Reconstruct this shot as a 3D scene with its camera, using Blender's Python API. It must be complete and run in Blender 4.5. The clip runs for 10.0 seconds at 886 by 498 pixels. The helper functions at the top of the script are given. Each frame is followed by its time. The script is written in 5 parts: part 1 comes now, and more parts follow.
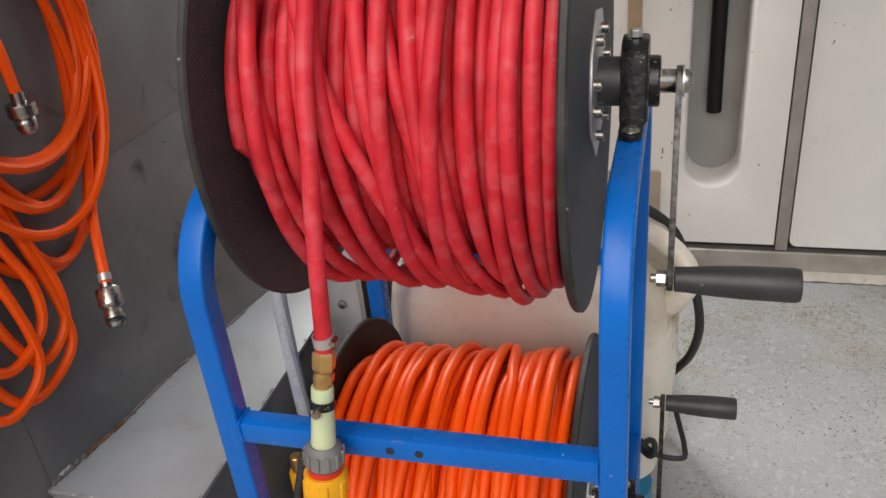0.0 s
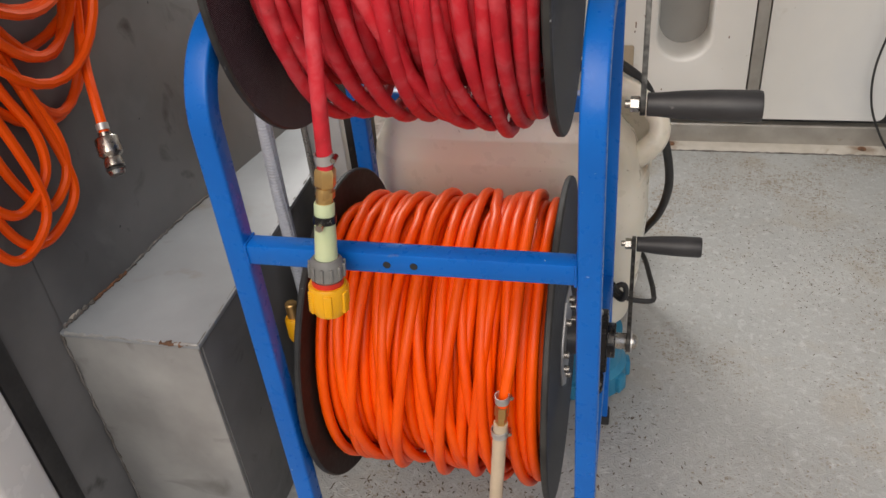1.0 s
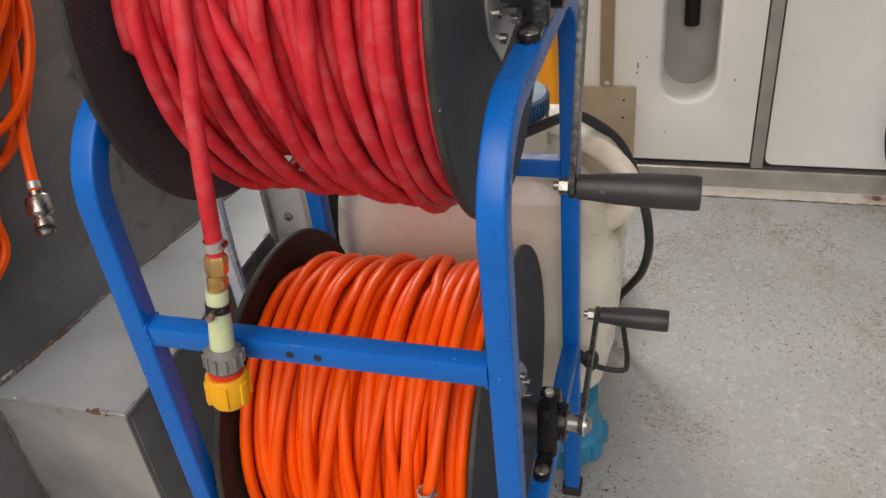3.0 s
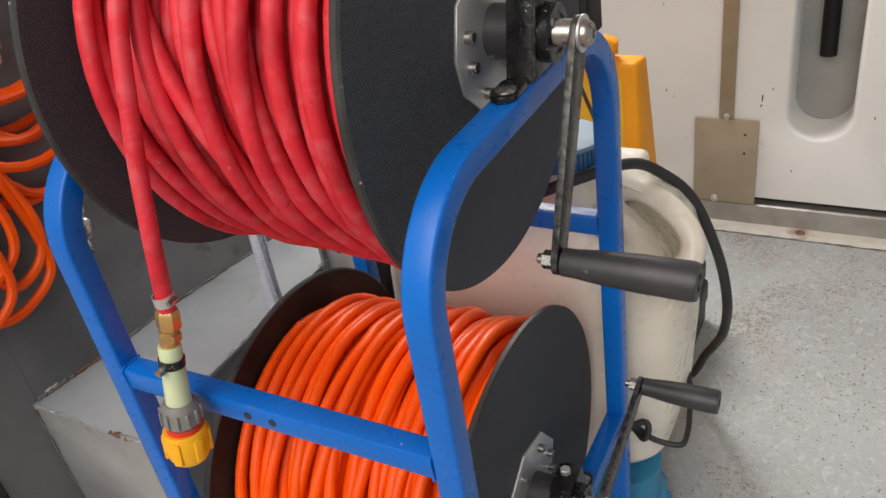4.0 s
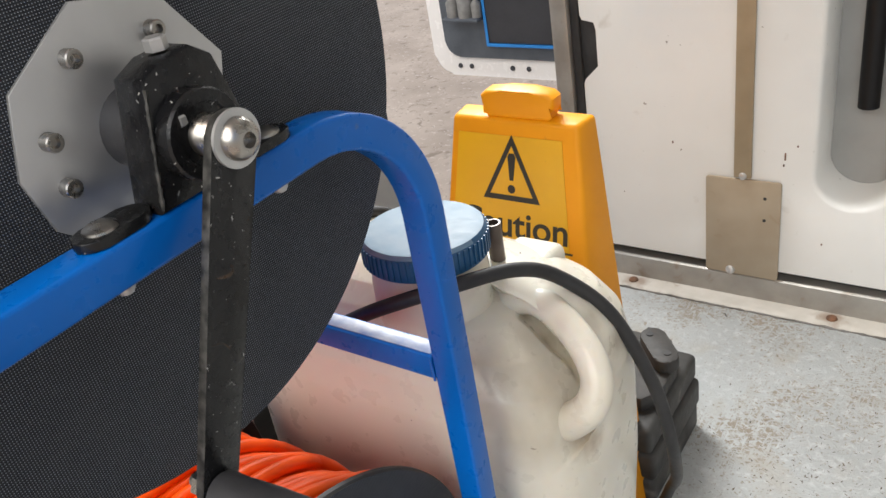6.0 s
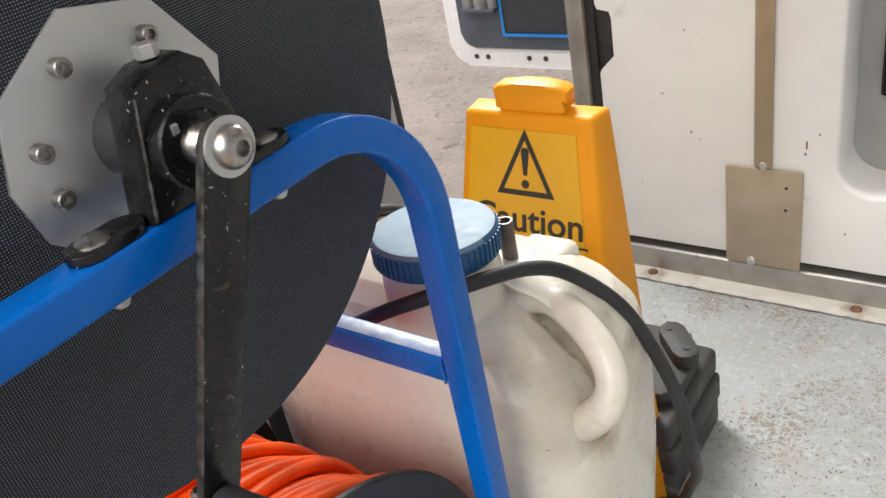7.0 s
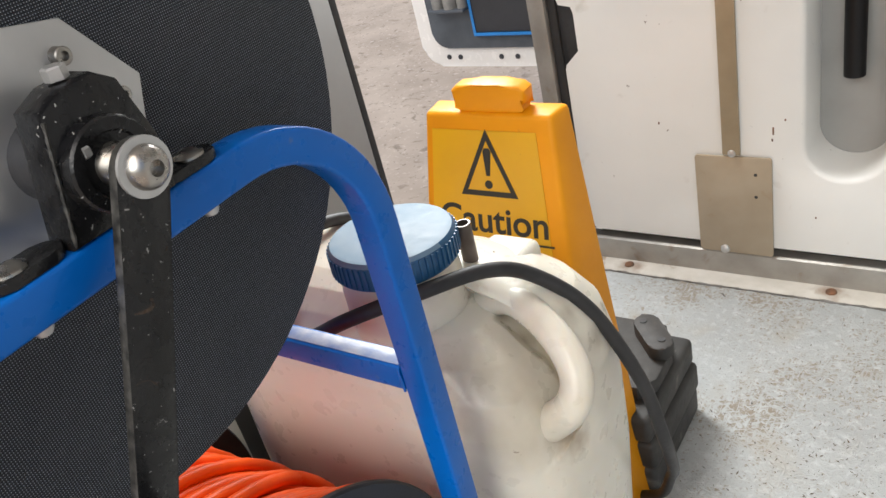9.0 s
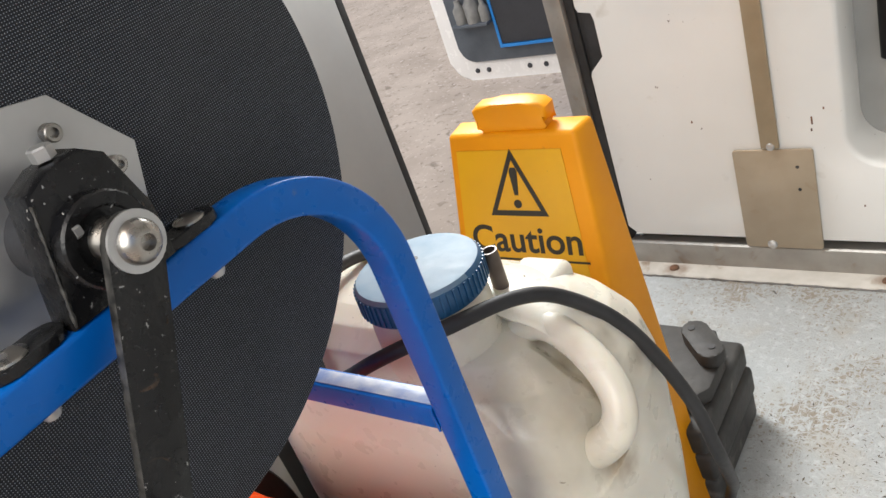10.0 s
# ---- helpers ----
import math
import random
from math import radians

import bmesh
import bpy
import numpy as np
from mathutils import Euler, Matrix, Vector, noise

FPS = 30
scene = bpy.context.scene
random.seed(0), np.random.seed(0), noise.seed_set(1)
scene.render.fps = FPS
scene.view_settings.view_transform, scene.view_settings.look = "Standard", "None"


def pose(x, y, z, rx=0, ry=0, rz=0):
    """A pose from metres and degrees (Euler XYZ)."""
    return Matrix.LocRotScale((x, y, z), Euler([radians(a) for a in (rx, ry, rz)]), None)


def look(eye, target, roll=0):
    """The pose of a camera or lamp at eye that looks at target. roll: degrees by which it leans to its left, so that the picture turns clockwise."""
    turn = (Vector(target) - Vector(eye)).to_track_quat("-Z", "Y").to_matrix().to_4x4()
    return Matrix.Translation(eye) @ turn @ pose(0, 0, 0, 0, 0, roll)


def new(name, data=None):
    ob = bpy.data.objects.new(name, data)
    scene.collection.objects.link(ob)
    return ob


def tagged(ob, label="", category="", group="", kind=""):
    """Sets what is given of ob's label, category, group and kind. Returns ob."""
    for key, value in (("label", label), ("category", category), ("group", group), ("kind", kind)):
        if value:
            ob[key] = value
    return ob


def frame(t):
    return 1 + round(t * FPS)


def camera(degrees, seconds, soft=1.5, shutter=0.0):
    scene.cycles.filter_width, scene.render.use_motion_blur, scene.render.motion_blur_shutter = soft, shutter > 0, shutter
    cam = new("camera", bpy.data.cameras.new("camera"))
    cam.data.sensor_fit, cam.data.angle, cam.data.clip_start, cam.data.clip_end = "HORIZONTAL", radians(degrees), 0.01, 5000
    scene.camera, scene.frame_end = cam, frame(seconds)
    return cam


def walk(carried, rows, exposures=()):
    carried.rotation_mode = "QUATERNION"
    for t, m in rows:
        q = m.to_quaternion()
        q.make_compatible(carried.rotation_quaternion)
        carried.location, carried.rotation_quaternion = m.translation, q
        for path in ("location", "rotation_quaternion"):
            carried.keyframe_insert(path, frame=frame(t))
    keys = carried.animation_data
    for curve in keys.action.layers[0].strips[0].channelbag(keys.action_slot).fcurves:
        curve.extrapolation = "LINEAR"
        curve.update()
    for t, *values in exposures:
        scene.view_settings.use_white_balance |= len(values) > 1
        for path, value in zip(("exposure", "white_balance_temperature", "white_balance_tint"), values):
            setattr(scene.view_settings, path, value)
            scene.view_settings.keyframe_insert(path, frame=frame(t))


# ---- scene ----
cam = camera(56.5, 10.0)
PATH = [
    (0, (0.046, 0.071, 1.213), (-0.478, 1.742, 0.247), -5.9),
    (0.5, (0.055, 0.005, 1.193), (-0.42, 1.606, 0.093), -6.2),
    (1, (0.048, -0.029, 1.178), (-0.399, 1.536, 0.015), -6.0),
    (1.5, (0.047, -0.033, 1.174), (-0.375, 1.526, -0.007), -5.5),
    (2, (0.05, -0.028, 1.19), (-0.361, 1.541, 0.019), -5.4),
    (2.5, (0.072, 0.003, 1.194), (-0.364, 1.583, 0.048), -5.5),
    (2.7, (0.097, 0.035, 1.193), (-0.361, 1.617, 0.058), -5.7),
    (3.8, (0.276, 0.226, 1.176), (-0.581, 1.678, 0.101), -9.0),
    (4, (0.282, 0.238, 1.179), (-0.62, 1.671, 0.115), -9.6),
    (4.5, (0.249, 0.278, 1.217), (-0.663, 1.742, 0.205), -10.2),
    (5, (0.306, 0.392, 1.176), (-0.605, 1.876, 0.192), -9.0),
    (5.5, (0.371, 0.554, 1.113), (-0.639, 1.963, 0.116), -8.9),
    (6, (0.375, 0.617, 1.095), (-0.713, 1.964, 0.094), -10.6),
    (6.2, (0.377, 0.623, 1.098), (-0.737, 1.95, 0.099), -11.4),
    (7.5, (0.373, 0.642, 1.09), (-0.748, 1.95, 0.075), -12.5),
    (8, (0.383, 0.648, 1.086), (-0.722, 1.966, 0.065), -12.5),
    (8.5, (0.392, 0.651, 1.082), (-0.7, 1.977, 0.058), -12.9),
    (9, (0.396, 0.659, 1.088), (-0.708, 1.982, 0.073), -14.7),
    (9.5, (0.397, 0.669, 1.098), (-0.738, 1.981, 0.103), -16.8),
    (10, (0.402, 0.692, 1.089), (-0.8, 1.971, 0.128), -21.0),
]
EXPOSURES = [(0.0, -0.17, 6600, 12), (1.5, -0.3, 6950, 12), (2.7, -0.29, 6950, 12), (3.8, -0.08, 6800, 12), (4.5, 0.06, 6600, 10), (5.5, 0.34, 6500, 9), (7.5, 0.43, 6500, 9), (10.0, 0.43, 6500, 9)]
walk(cam, [(t, look(eye, target, roll)) for t, eye, target, roll in PATH], exposures=EXPOSURES)

# ---------------- world and light ----------------
world = bpy.data.worlds.new("sky")
scene.world = world
world.use_nodes = True
wn = world.node_tree
sky = wn.nodes.new("ShaderNodeTexSky")
sky.sky_type = "NISHITA"
sky.sun_disc = False
sky.sun_elevation, sky.sun_rotation = radians(58), radians(200)
sky.air_density, sky.dust_density = 1.0, 4.0
wn.links.new(sky.outputs[0], wn.nodes["Background"].inputs[0])
wn.nodes["Background"].inputs[1].default_value = 0.13

sun = new("sun", bpy.data.lights.new("sun", "SUN"))
sun.data.energy, sun.data.angle, sun.data.color = 1.2, radians(42), (1.0, 0.955, 0.87)
sun.matrix_world = look((0.2, -3.4, 3.0), (0, 1.0, 0))

door_light = new("daylight_through_side_door", bpy.data.lights.new("daylight_through_side_door", "AREA"))
door_light.data.shape, door_light.data.size, door_light.data.size_y = "RECTANGLE", 2.2, 1.6
door_light.data.energy, door_light.data.color = 15.0, (1.0, 0.95, 0.86)
door_light.matrix_world = look((0.25, -0.75, 2.05), (0.0, 1.3, 0.35))

gap_light = new("daylight_through_far_door_gap", bpy.data.lights.new("daylight_through_far_door_gap", "AREA"))
gap_light.data.shape, gap_light.data.size, gap_light.data.size_y = "RECTANGLE", 0.34, 0.7
gap_light.data.energy, gap_light.data.color = 21.0, (0.98, 0.98, 0.97)
gap_light.matrix_world = look((-0.60, 2.08, 1.36), (0.35, 1.35, 0.0))

# ---------------- materials ----------------
def mat(name, c1, c2=None, rough=0.5, metal=0.0, scale=8.0, bump=0.0, bscale=60.0, spots=None, rvar=0.12, coat=0.0, sss=0.0, sharp=(0.35, 0.65), spec=0.5):
    """A surface with two-scale colour change, grain and optional stains, specks or tints: spots = (colour, scale, low,
    high).
    """
    m = bpy.data.materials.new(name)
    m.use_nodes = True
    nt = m.node_tree
    bs = nt.nodes["Principled BSDF"]
    c2 = c2 or tuple(v * 0.82 for v in c1)
    tc = nt.nodes.new("ShaderNodeTexCoord")
    n1 = nt.nodes.new("ShaderNodeTexNoise")
    n1.inputs["Scale"].default_value, n1.inputs["Detail"].default_value = scale, 6
    nt.links.new(tc.outputs["Object"], n1.inputs["Vector"])
    mr = nt.nodes.new("ShaderNodeMapRange")
    mr.inputs["From Min"].default_value, mr.inputs["From Max"].default_value = sharp
    nt.links.new(n1.outputs["Fac"], mr.inputs["Value"])
    mix = nt.nodes.new("ShaderNodeMix")
    mix.data_type = "RGBA"
    mix.inputs[6].default_value, mix.inputs[7].default_value = (*c1, 1), (*c2, 1)
    nt.links.new(mr.outputs[0], mix.inputs[0])
    col = mix.outputs[2]
    n2 = nt.nodes.new("ShaderNodeTexNoise")
    n2.inputs["Scale"].default_value, n2.inputs["Detail"].default_value = bscale, 5
    nt.links.new(tc.outputs["Object"], n2.inputs["Vector"])
    for sp in spots or ():
        n3 = nt.nodes.new("ShaderNodeTexNoise")
        n3.inputs["Scale"].default_value, n3.inputs["Detail"].default_value = sp[1], 7
        n3.inputs["Distortion"].default_value = 0.6
        nt.links.new(tc.outputs["Object"], n3.inputs["Vector"])
        r3 = nt.nodes.new("ShaderNodeMapRange")
        r3.inputs["From Min"].default_value, r3.inputs["From Max"].default_value = sp[2], sp[3]
        nt.links.new(n3.outputs["Fac"], r3.inputs["Value"])
        m3 = nt.nodes.new("ShaderNodeMix")
        m3.data_type = "RGBA"
        m3.inputs[7].default_value = (*sp[0], 1)
        nt.links.new(r3.outputs[0], m3.inputs[0])
        nt.links.new(col, m3.inputs[6])
        col = m3.outputs[2]
    nt.links.new(col, bs.inputs["Base Color"])
    rr = nt.nodes.new("ShaderNodeMapRange")
    rr.inputs["To Min"].default_value, rr.inputs["To Max"].default_value = max(0.03, rough - rvar), min(1, rough + rvar)
    nt.links.new(n2.outputs["Fac"], rr.inputs["Value"])
    nt.links.new(rr.outputs[0], bs.inputs["Roughness"])
    bs.inputs["Metallic"].default_value = metal
    bs.inputs["Coat Weight"].default_value = coat
    bs.inputs["Specular IOR Level"].default_value = spec
    if sss:
        bs.inputs["Subsurface Weight"].default_value = sss
        bs.inputs["Subsurface Radius"].default_value = (0.030, 0.021, 0.014)
        bs.inputs["Subsurface Scale"].default_value = 0.5
    if bump:
        b = nt.nodes.new("ShaderNodeBump")
        b.inputs["Strength"].default_value, b.inputs["Distance"].default_value = bump, 0.002
        nt.links.new(n2.outputs["Fac"], b.inputs["Height"])
        nt.links.new(b.outputs[0], bs.inputs["Normal"])
    return m


def weave(m, scale, depth):
    """Adds an embossed grid of small round dots on the y-z faces."""
    nt = m.node_tree
    bs = nt.nodes["Principled BSDF"]
    tc = nt.nodes.new("ShaderNodeTexCoord")
    sep = nt.nodes.new("ShaderNodeSeparateXYZ")
    nt.links.new(tc.outputs["Object"], sep.inputs[0])
    waves = []
    for k in (1, -1):
        a = nt.nodes.new("ShaderNodeMath")
        a.operation = "MULTIPLY_ADD"
        a.inputs[1].default_value = k
        nt.links.new(sep.outputs[2], a.inputs[0])
        nt.links.new(sep.outputs[1], a.inputs[2])
        b = nt.nodes.new("ShaderNodeMath")
        b.operation = "MULTIPLY"
        b.inputs[1].default_value = scale
        nt.links.new(a.outputs[0], b.inputs[0])
        c = nt.nodes.new("ShaderNodeMath")
        c.operation = "SINE"
        nt.links.new(b.outputs[0], c.inputs[0])
        waves.append(c)
    p = nt.nodes.new("ShaderNodeMath")
    p.operation = "MULTIPLY"
    nt.links.new(waves[0].outputs[0], p.inputs[0])
    nt.links.new(waves[1].outputs[0], p.inputs[1])
    bm = nt.nodes.new("ShaderNodeBump")
    mr = nt.nodes.new("ShaderNodeMapRange")
    mr.inputs["From Min"].default_value, mr.inputs["From Max"].default_value = 0.55, 0.9
    nt.links.new(p.outputs[0], mr.inputs["Value"])
    # dots also get a blue-grey base colour; on the flanges it paints their sheen
    mx = nt.nodes.new("ShaderNodeMix")
    mx.data_type = "RGBA"
    mx.inputs[7].default_value = (0.36, 0.385, 0.43, 1)
    nt.links.new(bs.inputs["Base Color"].links[0].from_socket, mx.inputs[6])
    nt.links.new(mr.outputs[0], mx.inputs[0])
    nt.links.new(mx.outputs[2], bs.inputs["Base Color"])
    bm.inputs["Strength"].default_value, bm.inputs["Distance"].default_value = 1.0, depth
    nt.links.new(p.outputs[0], bm.inputs["Height"])
    nt.links.new(bm.outputs[0], bs.inputs["Normal"])
    return m


M_FLOOR = mat("painted_grey_floor", (0.420, 0.436, 0.434), (0.350, 0.362, 0.360), 0.5, 0, 3.2, 0, 120, spots=(((0.48, 0.50, 0.50), 70, 0.52, 0.72), ((0.36, 0.34, 0.30), 7, 0.56, 0.76), ((0.06, 0.055, 0.05), 38, 0.765, 0.775)))


def worn_floor(m):
    """Anti-slip relief and brown dirt that gathers in the low spots, in patches and along the door sill."""
    nt = m.node_tree
    bs = nt.nodes["Principled BSDF"]
    tc = nt.nodes.new("ShaderNodeTexCoord")
    fine = None
    for turn, lengthwise in ((0.4, 0.30), (1.5, 0.26), (2.6, 0.30)):
        strand = nt.nodes.new("ShaderNodeTexNoise")
        strand.inputs["Scale"].default_value, strand.inputs["Detail"].default_value, strand.inputs["Distortion"].default_value = 170, 3, 1.1
        lay = nt.nodes.new("ShaderNodeMapping")
        lay.vector_type = "TEXTURE"
        lay.inputs["Scale"].default_value = (1 / lengthwise, 1.0, 1.0)
        lay.inputs["Rotation"].default_value = (0, 0, turn)
        nt.links.new(tc.outputs["Object"], lay.inputs["Vector"])
        nt.links.new(lay.outputs[0], strand.inputs["Vector"])
        if fine is None:
            fine = strand.outputs["Fac"]
        else:
            top = nt.nodes.new("ShaderNodeMath")
            top.operation = "MAXIMUM"
            nt.links.new(fine, top.inputs[0])
            nt.links.new(strand.outputs["Fac"], top.inputs[1])
            fine = top.outputs[0]
    patch = nt.nodes.new("ShaderNodeTexNoise")
    patch.inputs["Scale"].default_value, patch.inputs["Detail"].default_value = 4.5, 4
    nt.links.new(tc.outputs["Object"], patch.inputs["Vector"])
    pm = nt.nodes.new("ShaderNodeMapRange")
    pm.inputs["From Min"].default_value, pm.inputs["From Max"].default_value = 0.35, 0.7
    pm.inputs["To Min"].default_value, pm.inputs["To Max"].default_value = -0.105, 0.075
    nt.links.new(patch.outputs["Fac"], pm.inputs["Value"])
    add = nt.nodes.new("ShaderNodeMath")
    add.operation = "SUBTRACT"
    sep = nt.nodes.new("ShaderNodeSeparateXYZ")
    nt.links.new(tc.outputs["Object"], sep.inputs[0])
    ends = nt.nodes.new("ShaderNodeMapRange")
    ends.inputs["From Min"].default_value, ends.inputs["From Max"].default_value = 1.35, 1.95
    ends.inputs["To Min"].default_value, ends.inputs["To Max"].default_value = 0.0, 0.055
    nt.links.new(sep.outputs[1], ends.inputs["Value"])
    both = nt.nodes.new("ShaderNodeMath")
    nt.links.new(pm.outputs[0], both.inputs[0])
    nt.links.new(ends.outputs[0], both.inputs[1])
    nt.links.new(fine, add.inputs[0])
    nt.links.new(both.outputs[0], add.inputs[1])
    dm = nt.nodes.new("ShaderNodeMapRange")
    dm.inputs["From Min"].default_value, dm.inputs["From Max"].default_value = 0.515, 0.40
    nt.links.new(add.outputs[0], dm.inputs["Value"])
    mix = nt.nodes.new("ShaderNodeMix")
    mix.data_type = "RGBA"
    mix.inputs[7].default_value = (0.255, 0.215, 0.165, 1)
    old = bs.inputs["Base Color"].links[0].from_socket
    nt.links.new(old, mix.inputs[6])
    nt.links.new(dm.outputs[0], mix.inputs[0])
    nt.links.new(mix.outputs[2], bs.inputs["Base Color"])
    b = nt.nodes.new("ShaderNodeBump")
    b.inputs["Strength"].default_value, b.inputs["Distance"].default_value = 1.0, 0.004
    nt.links.new(fine, b.inputs["Height"])
    nt.links.new(b.outputs[0], bs.inputs["Normal"])
    return m


def tint_patch(m, centre, radius, colour, scale=35, amount=0.9, stretch=(1, 1, 1)):
    """A tinted patch of uneven outline round a place on the thing."""
    nt = m.node_tree
    bs = nt.nodes["Principled BSDF"]
    tc = nt.nodes.new("ShaderNodeTexCoord")
    sub = nt.nodes.new("ShaderNodeVectorMath")
    sub.operation = "SUBTRACT"
    sub.inputs[1].default_value = centre
    nt.links.new(tc.outputs["Object"], sub.inputs[0])
    mul = nt.nodes.new("ShaderNodeVectorMath")
    mul.operation = "MULTIPLY"
    mul.inputs[1].default_value = stretch
    nt.links.new(sub.outputs[0], mul.inputs[0])
    ln = nt.nodes.new("ShaderNodeVectorMath")
    ln.operation = "LENGTH"
    nt.links.new(mul.outputs[0], ln.inputs[0])
    nz = nt.nodes.new("ShaderNodeTexNoise")
    nz.inputs["Scale"].default_value, nz.inputs["Detail"].default_value = scale, 6
    nt.links.new(tc.outputs["Object"], nz.inputs["Vector"])
    ma = nt.nodes.new("ShaderNodeMath")
    ma.operation = "MULTIPLY_ADD"
    ma.inputs[1].default_value = radius * 1.6
    nt.links.new(nz.outputs["Fac"], ma.inputs[0])
    nt.links.new(ln.outputs["Value"], ma.inputs[2])
    mr = nt.nodes.new("ShaderNodeMapRange")
    mr.inputs["From Min"].default_value, mr.inputs["From Max"].default_value = radius * 1.75, radius * 0.75
    mr.inputs["To Max"].default_value = amount
    nt.links.new(ma.outputs[0], mr.inputs["Value"])
    mix = nt.nodes.new("ShaderNodeMix")
    mix.data_type = "RGBA"
    mix.inputs[7].default_value = (*colour, 1)
    nt.links.new(bs.inputs["Base Color"].links[0].from_socket, mix.inputs[6])
    nt.links.new(mr.outputs[0], mix.inputs[0])
    nt.links.new(mix.outputs[2], bs.inputs["Base Color"])
    return m


worn_floor(M_FLOOR)
M_DARK = mat("dark_grey_wall_paint", (0.165, 0.166, 0.168), (0.095, 0.096, 0.098), 0.38, 0, 4.5, 0.16, 40, spots=(((0.17, 0.172, 0.175), 9, 0.60, 0.8), ((0.05, 0.049, 0.047), 14, 0.62, 0.74), ((0.02, 0.02, 0.02), 42, 0.735, 0.75)))
M_BOX = mat("grey_box_paint", (0.28, 0.30, 0.318), (0.215, 0.23, 0.243), 0.42, 0, 6, 0.15, 60, spots=(((0.2, 0.19, 0.17), 11, 0.6, 0.75),))
M_BOXSIDE = mat("worn_grey_metal", (0.38, 0.385, 0.38), (0.25, 0.252, 0.25), 0.4, 0.3, 7, 0.2, 50, spots=(((0.12, 0.115, 0.105), 10, 0.58, 0.75),))
M_RUST = mat("rust", (0.2, 0.09, 0.045), (0.09, 0.05, 0.03), 0.85, 0, 60, 0.6, 200)
M_SEALANT = mat("old_sealant", (0.19, 0.18, 0.17), (0.09, 0.08, 0.07), 0.7, 0, 30, 0.5, 120)
# the last, blue-grey spot paints a soft bluish reflection into the panel
M_WHITE = mat("white_wall_panel", (0.74, 0.735, 0.71), (0.66, 0.655, 0.63), 0.38, 0, 2.5, 0.03, 30, spots=(((0.50, 0.47, 0.42), 14, 0.66, 0.85), ((0.16, 0.13, 0.10), 60, 0.725, 0.745), ((0.60, 0.62, 0.64), 1.6, 0.5, 0.75)))
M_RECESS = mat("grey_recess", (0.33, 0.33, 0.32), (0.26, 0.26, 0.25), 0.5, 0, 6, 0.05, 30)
M_ALU = mat("dull_aluminium", (0.44, 0.42, 0.39), (0.34, 0.32, 0.29), 0.42, 0.55, 14, 0.1, 150, spots=(((0.28, 0.21, 0.14), 22, 0.62, 0.8),))
M_SILL = mat("cream_painted_sill", (0.50, 0.47, 0.42), (0.40, 0.37, 0.32), 0.5, 0, 18, 0.1, 90, spots=(((0.22, 0.15, 0.09), 16, 0.63, 0.78),))
M_RUBBER = mat("black_rubber", (0.016, 0.016, 0.017), (0.026, 0.026, 0.027), 0.55, 0, 30, 0.1, 150)
M_BLUE = mat("blue_gloss_paint", (0.0, 0.130, 0.52), (0.0, 0.112, 0.46), 0.30, 0, 9, 0.04, 80, coat=0.0, spec=0.32, spots=(((0.10, 0.16, 0.36), 45, 0.70, 0.8), ((0.02, 0.07, 0.24), 16, 0.66, 0.85), ((0.50, 0.56, 0.66), 120, 0.745, 0.765)))
M_BLUEWORN = mat("worn_blue_paint", (0.16, 0.24, 0.46), (0.42, 0.46, 0.53), 0.4, 0, 42, 0.2, 120)
M_FLANGE = weave(mat("black_textured_plywood", (0.011, 0.014, 0.019), (0.018, 0.021, 0.027), 0.48, 0, 6, 0, 90, spec=0.3), 1850, 0.0004)
M_FLANGE_IN = mat("brown_black_plywood_face", (0.020, 0.014, 0.012), (0.034, 0.026, 0.022), 0.55, 0, 16, 0.2, 110, spec=0.15)
M_RIM = mat("worn_grey_rim", (0.034, 0.034, 0.032), (0.014, 0.014, 0.0135), 0.6, 0, 25, 0.3, 130, spots=(((0.5, 0.5, 0.48), 60, 0.70, 0.76),))
M_RED = mat("red_rubber_hose", (0.66, 0.028, 0.044), (0.54, 0.018, 0.030), 0.5, 0, 16, 0.08, 220, spots=(((0.63, 0.085, 0.10), 48, 0.46, 0.76), ((0.62, 0.20, 0.20), 110, 0.70, 0.78), ((0.22, 0.02, 0.02), 70, 0.68, 0.76), ((0.32, 0.010, 0.016), 11, 0.55, 0.72)), spec=0.3)
M_ORANGE = mat("orange_braided_hose", (0.93, 0.100, 0.001), (0.80, 0.072, 0.001), 0.42, 0, 14, 0.08, 300, spots=(((0.5, 0.07, 0.01), 80, 0.70, 0.78), ((0.12, 0.04, 0.02), 140, 0.745, 0.765)), spec=0.28)
M_STEEL = mat("brushed_steel", (0.66, 0.66, 0.655), (0.50, 0.50, 0.495), 0.42, 0.75, 8, 0.08, 90)
M_CHROME = mat("bright_zinc", (0.46, 0.44, 0.41), (0.34, 0.32, 0.29), 0.28, 1.0, 30, 0.1, 120)
# pale specks: paint chips, and glints of the lumpy gloss put into the colour
M_BLACKMETAL = mat("black_painted_metal", (0.006, 0.006, 0.007), (0.012, 0.012, 0.012), 0.26, 0.0, 25, 0.4, 110, spots=(((0.34, 0.335, 0.32), 260, 0.675, 0.71), ((0.10, 0.06, 0.035), 60, 0.68, 0.74)), spec=0.4)
M_EDGE = mat("scratched_metal_edge", (0.014, 0.014, 0.014), (0.10, 0.097, 0.09), 0.4, 0.5, 130, 0.3, 160)
M_GRIP = mat("dark_grey_plastic_grip", (0.026, 0.026, 0.028), (0.036, 0.036, 0.039), 0.45, 0, 20, 0.1, 180, spots=(((0.22, 0.21, 0.2), 40, 0.70, 0.76),))
M_BRASS = mat("brass", (0.66, 0.43, 0.17), (0.48, 0.30, 0.12), 0.34, 0.85, 25, 0.2, 120)
